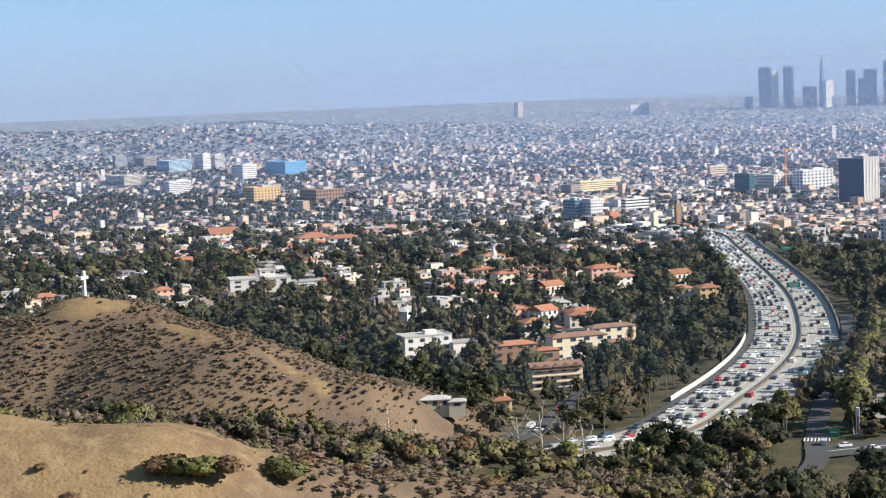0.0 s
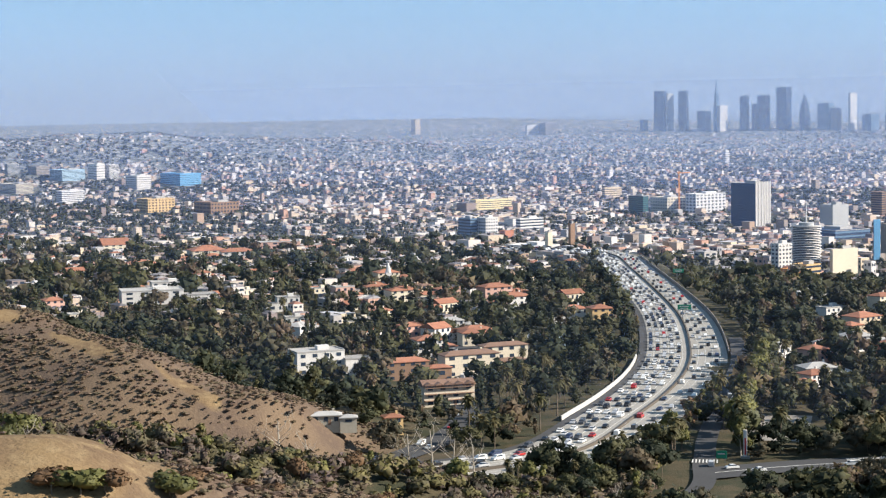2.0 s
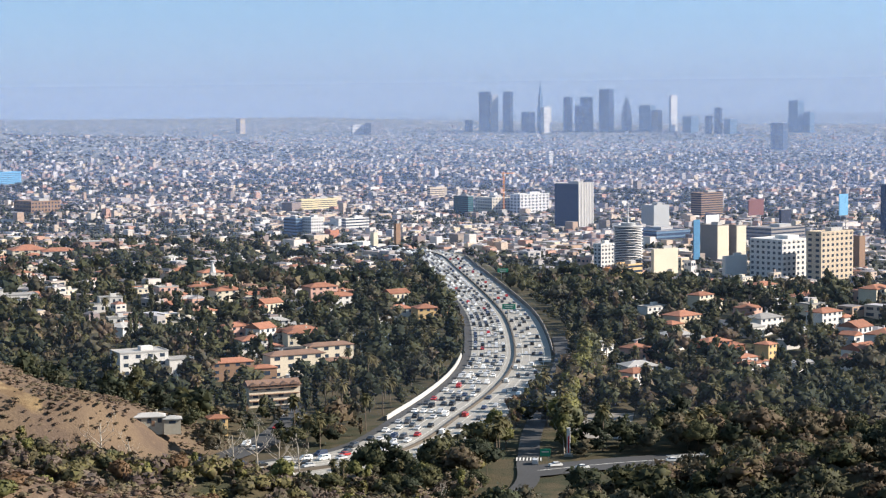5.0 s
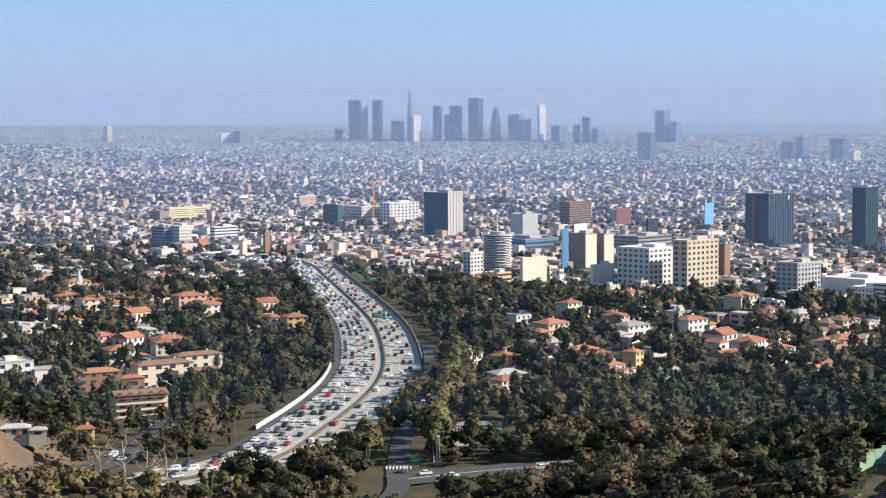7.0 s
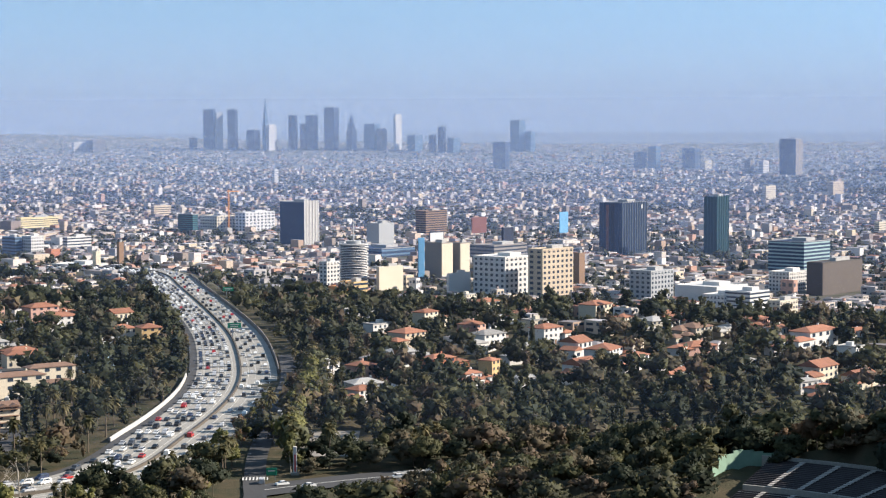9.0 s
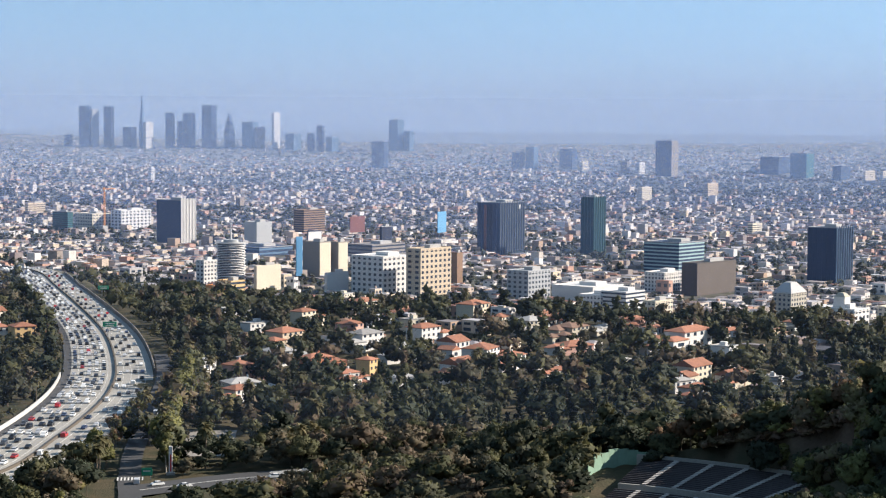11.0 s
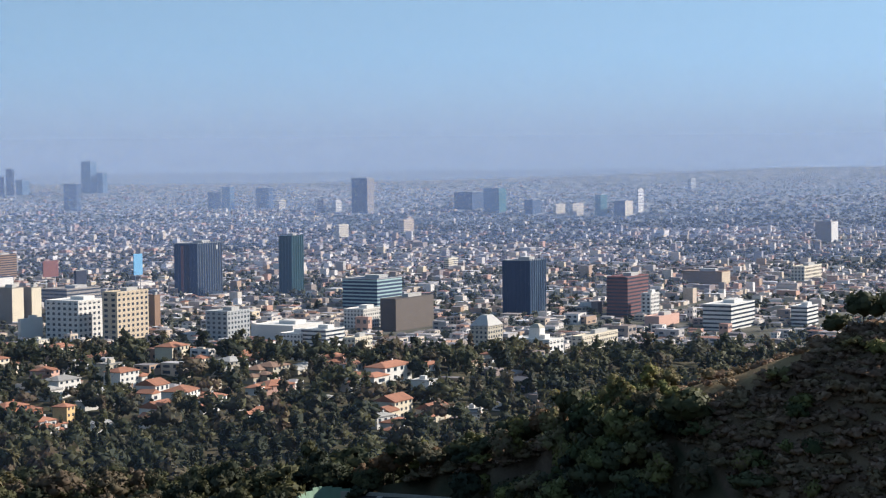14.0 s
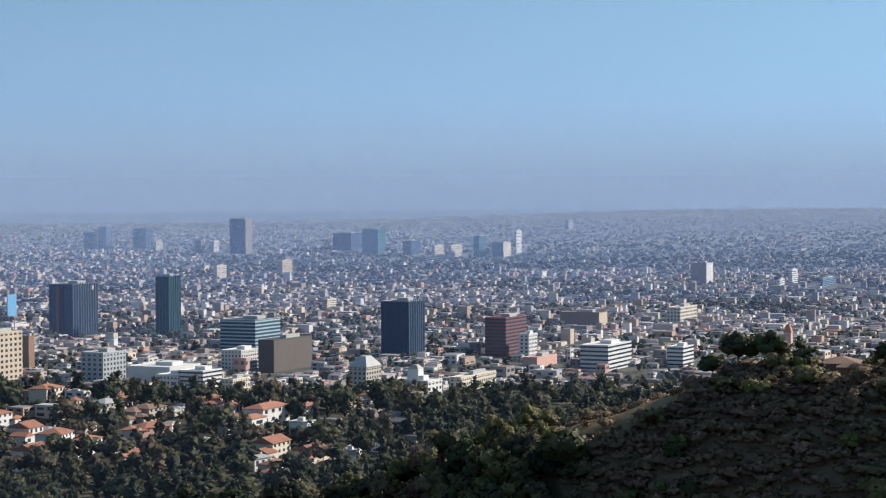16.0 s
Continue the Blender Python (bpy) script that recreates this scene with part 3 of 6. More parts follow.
def limbs(kind, rng, h=1.0, r=0.022, n=6, spread=0.3):
    """A tapered trunk with limbs, as tapered six-sided tubes."""
    vs, fs, k = [], [], 0

    def tube(pts, r0, r1):
        nonlocal k
        pts = np.array(pts, float)
        m = len(pts)
        for i, p in enumerate(pts):
            rr = r0 + (r1 - r0) * i / (m - 1)
            a = np.arange(6) * math.pi / 3
            vs.append(np.stack([p[0] + rr * np.cos(a), p[1] + rr * np.sin(a), np.full(6, p[2])], 1))
        for i in range(m - 1):
            for j in range(6):
                a, b = k + i * 6 + j, k + i * 6 + (j + 1) % 6
                fs.append((a, b, b + 6))
                fs.append((a, b + 6, a + 6))
        k += 6 * m

    bend = rng.uniform(-.06, .06, 2)
    top = .75 if kind != "dead" else .8
    tube([(0, 0, -.08), (bend[0] * .3, bend[1] * .3, .25 * h), (bend[0], bend[1], top * h)], r, r * .35)
    for _ in range(n):
        a, z = rng.uniform(0, 6.28), rng.uniform(.25, .6)
        s = spread * rng.uniform(.6, 1.2)
        p1 = np.array([bend[0] * z + s * .5 * math.cos(a), bend[1] * z + s * .5 * math.sin(a), z + .13])
        p2 = np.array([bend[0] * z + s * math.cos(a + .3), bend[1] * z + s * math.sin(a + .3), z + rng.uniform(.24, .36)])
        tube([(bend[0] * z, bend[1] * z, z), p1, p2], r * .5, r * .1)
        if kind == "dead":
            for _ in range(4):
                q = p1 + (p2 - p1) * rng.uniform(0, 1)
                tube([q, q + rng.uniform(-.1, .1, 3) + (0, 0, .06), q + rng.uniform(-.17, .17, 3) + (0, 0, .15)], r * .2, r * .06)
    return np.concatenate(vs), np.array(fs)


def tree_proto(name, kind, leaf, n, size, rng, label, cat="tree", bark_=None, loc=(0, 0, -500)):
    root = new(name)
    v, f = limbs(kind, rng, r=.02 if kind != "wide" else .028)
    part("trunk", mesh_of("trunk", v, f), bark_ or bark, root)
    if kind != "dead":
        v, f, nor = crown(lobes_of(kind, rng), n, size, rng, fine=True)
        part("crown", mesh_of("crown", v, f, nor=nor), leaf, root)
    root.location = loc
    return tagged(root, label, cat, group="trees on the slopes")


def palm_proto(rng, label, tall):
    root = new("palm_tree")
    a = np.arange(8) * math.pi / 4
    rings = [(0, .02), (.3, .014), (.6, .012), (.88, .013)]
    v = np.concatenate([np.stack([r * np.cos(a) + .02 * math.sin(3 * z), r * np.sin(a), np.full(8, z - .02)], 1) for z, r in rings])
    f = [(i * 8 + j, i * 8 + (j + 1) % 8, i * 8 + 8 + (j + 1) % 8, i * 8 + 8 + j) for i in range(3) for j in range(8)]
    part("trunk", mesh_of("trunk", v, np.array(f)), bark, root)
    vs, fs, k = [], [], 0
    w = .36 if not tall else .23
    for i in range(64):
        az, up = i * 2.4, rng.uniform(-1.2, 1.1)
        d = np.array([math.cos(az), math.sin(az), 0])
        s = np.array([-d[1], d[0], 0]) * w * .16
        L = w * rng.uniform(.8, 1.1)
        p0 = np.array([.02, 0, .88])
        p1 = p0 + d * L * .5 * math.cos(up) + (0, 0, L * .5 * math.sin(up))
        p2 = p0 + d * L * math.cos(up) + (0, 0, L * (math.sin(up) - .35))
        vs += [p0, p1 - s, p1 + s, p2]
        fs += [(k, k + 1, k + 2), (k + 1, k + 3, k + 2)]
        k += 4
    part("crown", mesh_of("crown", np.array(vs), np.array(fs)), leaf_palm, root)
    root.location = (0, 0, -500)
    return tagged(root, label, "palm tree", group="palms beside the freeway")


def clear_of_roads(x, y, more=0.0):
    ok = np.ones(np.shape(x), bool)
    for line, flat in ((LINE, 28.5), (RAMP, 8), (AVENUE, 14), (CAHUENGA, 11)):
        ok &= off_line(x, y, line, 4)[0] > flat + more
    return ok



# ---- woods ----
KEEP = []            # x, y, radius kept free of trees (houses, yards)


def free_of_things(x, y):
    ok = np.ones(np.shape(x), bool)
    for kx, ky, r in KEEP:
        ok &= np.hypot(x - kx, y - ky) > r
    return ok


def jittered(az0, az1, d0, d1, step, rng):
    """Points about a step apart over a sector."""
    x0, x1 = d1 * math.sin(radians(az0)) - step, d1 * math.sin(radians(az1)) + step
    gx, gy = np.meshgrid(np.arange(x0, x1, step), np.arange(d0 * .8, d1 + step, step))
    gx, gy = gx + rng.uniform(-.48, .48, gx.shape) * step, gy + rng.uniform(-.48, .48, gy.shape) * step
    D, az = np.hypot(gx, gy), np.degrees(np.arctan2(gx, gy))
    ok = (D > d0) & (D < d1) & (az > az0) & (az < az1)
    return gx[ok], gy[ok]


def wood(name, label, protos, x, y, h, tint, mat, wide=1.0):
    """Many trees as one mesh; each tree takes one of the shapes."""
    parts, nors = [], []
    pick = RNG.integers(0, len(protos), len(x))
    z = land(x, y)
    for i, (v, f, nor) in enumerate(protos):
        s = pick == i
        if not s.any():
            continue
        hs = h[s]
        ws = hs * (wide[s] if np.ndim(wide) else wide)
        sc = np.stack([ws * RNG.uniform(.85, 1.25, s.sum()), ws * RNG.uniform(.85, 1.25, s.sum()), hs], 1)
        turn = RNG.uniform(0, 6.28, s.sum())
        a, b = strew(v, f, np.stack([x[s], y[s], z[s] - .05 * hs], 1), sc, turn)
        per = np.repeat(tint[s], len(f)) + RNG.normal(0, .05, len(b))
        parts.append((a, b, np.clip(per, 0, 1)))
        nors.append(strew(nor, f, np.zeros((s.sum(), 3)), np.ones(s.sum()), turn)[0])
    v, f, t = gather(parts)
    return tagged(part(name, mesh_of(name, v, f, t, nor=np.concatenate(nors)), mat), label, "woodland", kind="stuff")


def shapes(kinds, n, size):
    return [crown(lobes_of(k, RNG), n, size, RNG) for k in kinds]


def town_edge(az):
    """True distance at which the slopes' trees give way to the town."""
    return np.interp(az, [-28, -16, -9, -5, 0, 8, 16, 24, 34], [2250, 2100, 1900, 1720, 1500, 1380, 1300, 1200, 1100])


def woods():
    x, y = jittered(-27.5, 36, 330, 700, 8.5, RNG)
    keep = clear_of_roads(x, y) & free_of_things(x, y) & (dry(x, y) < RNG.uniform(.2, .4, len(x))) & (RNG.uniform(size=len(x)) < .9)
    for nx, ny in NT:
        keep &= np.hypot(x - nx, y - ny) > 4
    keep &= ~((np.abs(x + 16) < 13) & (y > 540) & (y < 700)) & ~((x < -.07 * y) & (np.hypot(x, y) < 560))
    x, y = x[keep], y[keep]
    D = np.hypot(x, y)
    protos = shapes(["round", "wide", "tall", "tall", "wide", "pine", "round", "round"], 330, .046)
    h = np.clip(RNG.normal(11, 3.2, len(x)), 5, 18) * np.where(D < 470, .8, 1) * np.where((x < -20) & (D < 600), .6, 1)
    tint = np.clip(RNG.normal(.36, .26, len(x)) + .16 * wavy(x, y, 45, 4), 0, .98)
    wood("woodland_near", "dense mixed trees on the slopes below", protos, x, y, h, tint, wood_mat)
    x, y = jittered(-27.5, 36, 700, 2300, 9.2, RNG)
    D, az = np.hypot(x, y), np.degrees(np.arctan2(x, y))
    keep = clear_of_roads(x, y) & free_of_things(x, y) & (dry(x, y) < .4) & (RNG.uniform(size=len(x)) < np.interp(D, [700, 1250, 1700, 2300], [.95, .82, .66, .5])) & (D < town_edge(az) + RNG.uniform(-60, 160, len(x)))
    x, y, D = x[keep], y[keep], D[keep]
    dell = (x < -55) & (D > 1000)
    for hx, hy, hr in HILL_HOUSES:
        keep2 = np.hypot(x - hx, y - hy) > hr
        x, y, D, dell = x[keep2], y[keep2], D[keep2], dell[keep2]
    grove = wavy(x, y, 75, 8)
    big = RNG.uniform(size=len(x)) < np.where(dell, .13, .24) + .2 * (grove > .7)
    h = np.where(big, RNG.uniform(11, 18, len(x)), RNG.uniform(5.5, 10.5, len(x)) * np.where(dell, .88, .95))
    tint = np.clip(RNG.normal(.3, .25, len(x)) + .15 * wavy(x, y, 60, 4), 0, .98)
    near = D < 1250
    wood("woodland_middle", "mixed trees between the houses", shapes(["round", "wide", "round", "tall", "cypress", "tall", "pine", "wide"], 66, .085), x[near], y[near], h[near], tint[near], wood_mat)
    wood("woodland_far", "mixed trees towards the town", shapes(["bush", "grove", "grove", "cypress", "grove"], 28, .14), x[~near], y[~near], h[~near], tint[~near], wood_mat)
    # scrub on the dry hills
    x, y = jittered(-27.5, 36, 215, 800, 2.2, RNG)
    dd = dry(x, y)
    right = x > 60
    patch = wavy(x, y, 14, 5) + .6 * wavy(x, y, 5, 6)
    turf = grassy(x, y)
    far_hill = np.hypot(x, y) > 500
    chance = np.where(right, .97, np.where(far_hill, .7 + .25 * (patch > -.2), .6 + .3 * (patch > .2)))
    chance = chance * np.where(turf > .38, np.where(~right & ~far_hill, .05 + .5 * (patch > .75), .1), 1)
    keep = (dd > .12) & (RNG.uniform(size=len(x)) < chance) & clear_of_roads(x, y, 4) & free_of_things(x, y)
    x, y, right, far_hill, turf = x[keep], y[keep], right[keep], far_hill[keep], turf[keep]
    h = np.where(right, RNG.uniform(1.4, 3.6, len(x)), np.where(far_hill, RNG.uniform(.4, 1.25, len(x)), RNG.uniform(.5, 1.6, len(x)) * np.where(turf > .38, .55, 1)))
    tint = np.clip(RNG.normal(.4, .25, len(x)), 0, .95)
    near = ~right
    wood("scrub", "low dry brush on the hillsides", shapes(["low", "low", "low", "low"], 20, .2), x[near], y[near], h[near], tint[near], scrub_mat, np.where(far_hill, 2.3, 1.8)[near])
    wood("chaparral", "dense brown and olive chaparral on the hillside", shapes(["low", "bush", "low", "bush"], 50, .115), x[right], y[right], h[right] * RNG.choice([.7, .95, 1.25], right.sum()), np.clip(tint[right] - .05, 0, .95), chaparral_mat, 1.5)
    # small oaks and toyons that stand out of the chaparral
    pick = right & (turf < .2) & (RNG.uniform(size=len(x)) < np.where(wavy(x, y, 30, 9) > -.1, .085, .03)) & (np.hypot(x - 219, y - 447) > 26)
    wood("oaks", "olive and yellow-green oaks scattered over the hillside", shapes(["round", "wide", "bush", "round"], 260, .05), x[pick], y[pick], RNG.uniform(3.5, 8, pick.sum()), RNG.uniform(.0, 1.0, pick.sum()), oak_mat, 1.1)
    # taller oaks on the flank where the hillside meets the wooded slope
    x, y = jittered(18.2, 29, 270, 520, 6.2, RNG)
    az, D = np.degrees(np.arctan2(x, y)), np.hypot(x, y)
    flank = (az < 24.2) & (D > 320) & (RNG.uniform(size=len(x)) < .8)
    foot = (az >= 24.2) & (D < 345) & (RNG.uniform(size=len(x)) < .3)
    keep = (flank | foot) & clear_of_roads(x, y, 5) & free_of_things(x, y)
    x, y, flank = x[keep], y[keep], flank[keep]
    h = np.where(flank, np.clip(RNG.normal(11, 2.2, len(x)), 6, 15), RNG.uniform(4.5, 7.5, len(x)))
    wood("oaks", "tall olive and yellow-green oaks below the crest", shapes(["round", "tall", "wide", "round", "tall"], 460, .036), x, y, h, RNG.uniform(.0, 1.0, len(x)), oak_mat, np.where(flank, .85, 1.0))
    # bushes in the hollow behind the near spur
    x, y = jittered(-27.5, -3, 335, 640, 4.6, RNG)
    dd = dry(x, y)
    keep = (dd < RNG.uniform(.2, .45, len(x))) & clear_of_roads(x, y) & free_of_things(x, y) & (RNG.uniform(size=len(x)) < .85)
    x, y = x[keep], y[keep]
    tint = np.clip(RNG.normal(.5, .22, len(x)) + .25 * wavy(x, y, 22, 7), 0, .98)
    wood("bushes", "dense olive and brown bushes in the hollow", shapes(["bush", "bush", "bush", "tall"], 80, .095), x, y, RNG.uniform(2.2, 6.5, len(x)), tint, hollow_mat, 1.1)


HILL_HOUSES = []     # x, y, clear radius of the small houses between the trees


# ---- the city plain ----
GRID = radians(43)
EAST = np.array([-math.sin(radians(43)), math.cos(radians(43)), 0])   # away to the left
SOUTH = np.array([math.sin(radians(47)), math.cos(radians(47)), 0])   # away to the right
BOX_V = np.array([(a, b, c) for c in (0, 1) for a, b in ((-.5, -.5), (.5, -.5), (.5, .5), (-.5, .5))], float)
BOX_F = np.array([(0, 1, 5, 4), (1, 2, 6, 5), (2, 3, 7, 6), (3, 0, 4, 7), (4, 5, 6, 7)])

HIP_V = np.array([(-.5, -.5, 0), (.5, -.5, 0), (.5, .5, 0), (-.5, .5, 0), (0, -.22, 1), (0, .22, 1)], float)
HIP_F = np.array([(0, 1, 4, 4), (1, 2, 5, 4), (2, 3, 5, 5), (3, 0, 4, 5)])


def town_stock():
    parts, which, green = [], [], []
    rng = np.random.default_rng(11)
    # the near flats, block by block
    e, s_ = np.meshgrid(np.arange(-2600, 2600, 12.5), np.arange(-200, 3400, 15.5))
    e, s_ = e.ravel() + rng.uniform(-3, 3, e.size), s_.ravel() + rng.uniform(-3.5, 3.5, s_.size)
    p = e[:, None] * EAST + s_[:, None] * SOUTH
    D, az = np.hypot(p[:, 0], p[:, 1]), np.degrees(np.arctan2(p[:, 0], p[:, 1]))
    lim = town_edge(az)
    street = (np.mod(e, 190) < 20) | (np.mod(s_, 130) < 16)
    ok = (D > lim) & (D < 2650) & (az > -29) & (az < 38) & ~street & clear_of_roads(p[:, 0], p[:, 1], 4) & free_of_things(p[:, 0], p[:, 1])
    D, az = D[ok], az[ok]
    hill = np.array(HILL_HOUSES[:HILL_FIRST])
    hd, ha = np.hypot(hill[:, 0], hill[:, 1]), np.degrees(np.arctan2(hill[:, 0], hill[:, 1]))
    # the far plain, thinner on the map, as dense to the eye
    n = 46000
    el = rng.uniform(.36, 3.45, n)
    Df = EYE / np.tan(np.radians(el))
    azf = rng.uniform(-29, 38, n)
    D, az = np.concatenate([D, Df, hd]), np.concatenate([az, azf, ha])
    n = len(D)
    on_hill = np.arange(n) >= n - len(hd)
    # trees in long streaks, and thick over the eastern hills
    streak = wavy(az * 14, np.log(D) * 620, 60, 3) + .5 * wavy(az * 60, np.log(D) * 1500, 60, 5)
    is_tree = rng.uniform(size=n) < .46 + .28 * np.clip(streak, -.8, 1)
    is_tree |= (az < -9) & (D > 5600) & (rng.uniform(size=n) < np.clip((-9 - az) / 8, 0, 1) * .62)
    is_tree |= (np.abs(az - 26) < 12) & (D > 4300) & (D < 5600) & (rng.uniform(size=n) < .75)
    is_tree |= (az < -12) & (D < 4400) & (rng.uniform(size=n) < np.clip((-12 - az) / 7, 0, 1) * .5)
    is_tree |= (az > 21) & (D > 5600) & (rng.uniform(size=n) < .5)
    is_tree &= ~on_hill
    x, y, z, s = site(az, D)
    gone = np.zeros(n, bool)
    for bx, by, r in BLOCKS:
        q = math.hypot(bx, by)
        gone |= (np.hypot(x - bx, y - by) < r + 5) | (np.hypot(x - bx * (1 - (r + 12) / q), y - by * (1 - (r + 12) / q)) < r * .8 + 4)
    is_tree &= ~gone
    b = ~is_tree & ~gone
    k = b.sum()
    w, l = rng.uniform(5, 11.5, k), rng.uniform(6, 15, k)
    h = rng.choice([3.8, 5, 6.5, 8.5, 12, 17], k, p=[.42, .33, .16, .06, .025, .005]) * rng.uniform(.85, 1.15, k)
    big = (rng.uniform(size=k) < np.where(D[b] < 2400, .11, .06)) & ~on_hill[b]
    h = np.where(on_hill[b], np.minimum(h, 7.5), h)
    w, l = np.where(big, w * 2.0, w), np.where(big, l * 1.8, l)
    sc = np.stack([w * s[b], l * s[b], (h + 1) * s[b]], 1)
    base = np.stack([x[b], y[b], z[b] - 1.0 * s[b]], 1)
    v, f = strew(BOX_V, BOX_F, base, sc, np.full(k, GRID))
    tint = np.repeat(rng.uniform(0, .999, k), 5)
    parts.append((v, f, tint))
    which.append(np.tile([0, 0, 0, 0, 1], k))
    # roof boxes on some, hipped roofs on others
    m = rng.uniform(size=k) < .25
    top = base[m] + np.stack([np.zeros(m.sum()), np.zeros(m.sum()), sc[m, 2]], 1)
    v, f = strew(BOX_V, BOX_F, top + rng.uniform(-2, 2, (m.sum(), 3)) * (1, 1, 0) * s[b][m][:, None], sc[m] * rng.uniform(.15, .35, (m.sum(), 3)) * (1, 1, .6), np.full(m.sum(), GRID))
    parts.append((v, f, np.repeat(rng.uniform(0, .999, m.sum()), 5)))
    which.append(np.tile([0, 0, 0, 0, 1], m.sum()))
    m = ~m & (h < 8) & ~big & (rng.uniform(size=k) < .45)
    top = base[m] + np.stack([np.zeros(m.sum()), np.zeros(m.sum()), sc[m, 2] - .02], 1)
    v, f = strew(HIP_V, HIP_F, top, sc[m] * (1.03, 1.03, 0) + np.stack([np.zeros(m.sum()), np.zeros(m.sum()), rng.uniform(.9, 1.8, m.sum()) * s[b][m]], 1), np.full(m.sum(), GRID))
    parts.append((v, f, np.repeat(rng.choice([.3, .4, .66, .8, .9, .1], m.sum()), len(HIP_F))))
    which.append(np.full(len(f), 1))
    # dark windows standing a little proud, two to a side and floor
    m = D[b] < 1950
    for lo in (.22, .62):
        for side in (-.24, .24):
            for along in (0, 1):
                mm = m & ((h > 5.5) | (lo < .5)) & (rng.uniform(size=k) < .85)
                q = mm.sum()
                dx = side * sc[mm, along] * (1, 1)[along]
                off = base[mm] + np.stack([dx * (math.cos(GRID) if along == 0 else -math.sin(GRID)), dx * (math.sin(GRID) if along == 0 else math.cos(GRID)), sc[mm, 2] * lo + .5], 1)
                wide, full = rng.uniform(.18, .36, q), np.full(q, 1.02)
                v, f = strew(BOX_V, BOX_F[:4], off, sc[mm] * np.stack([wide, full, rng.uniform(.14, .22, q)] if along == 0 else [full, wide, rng.uniform(.14, .22, q)], 1), np.full(q, GRID))
                parts.append((v, f, np.zeros(len(f))))
                which.append(np.full(len(f), 2))
    v, f, t = gather(parts)
    ob = new("town_buildings", mesh_of("town_buildings", v, f, t, [town_walls, town_roofs, glass_mat], np.concatenate(which)))
    tagged(ob, "countless low white and tan city buildings", "buildings", kind="stuff")
    # street trees
    g = is_tree
    k = g.sum()
    protos = shapes(["far", "far", "far", "far"], 6, .3)
    pick = rng.integers(0, 4, k)
    parts = []
    nors = []
    for i, (pv, pf, pn) in enumerate(protos):
        q = pick == i
        hs = rng.uniform(5, 11, q.sum()) * s[g][q]
        wide = np.interp(D[g][q], [2500, 6000], [1.0, 1.9])
        turn = rng.uniform(0, 6.28, q.sum())
        nors.append(strew(pn, pf, np.zeros((q.sum(), 3)), np.ones(q.sum()), turn)[0])
        v, f = strew(pv, pf, np.stack([x[g][q], y[g][q], z[g][q] - .15 * hs], 1), np.stack([hs * wide, hs * wide, hs], 1), turn)
        parts.append((v, f, np.repeat(rng.uniform(0, .999, q.sum()), len(pf))))
    v, f, t = gather(parts)
    tagged(part("street_trees", mesh_of("street_trees", v, f, t, nor=np.concatenate(nors)), street_mat), "countless trees along the city streets", "trees", kind="stuff")


BLOCKS = []          # x, y, radius of the single buildings


# ---- single buildings of the plain ----
def box(w, l, h, x=0, y=0, z=0, bevel=0.0):
    b = bmesh.new()
    bmesh.ops.create_cube(b, size=1)
    bmesh.ops.scale(b, vec=(w, l, h), verts=b.verts)
    bmesh.ops.translate(b, vec=(x, y, z + h / 2), verts=b.verts)
    if bevel:
        bmesh.ops.bevel(b, geom=b.edges, offset=bevel, segments=1, affect="EDGES")
    return b


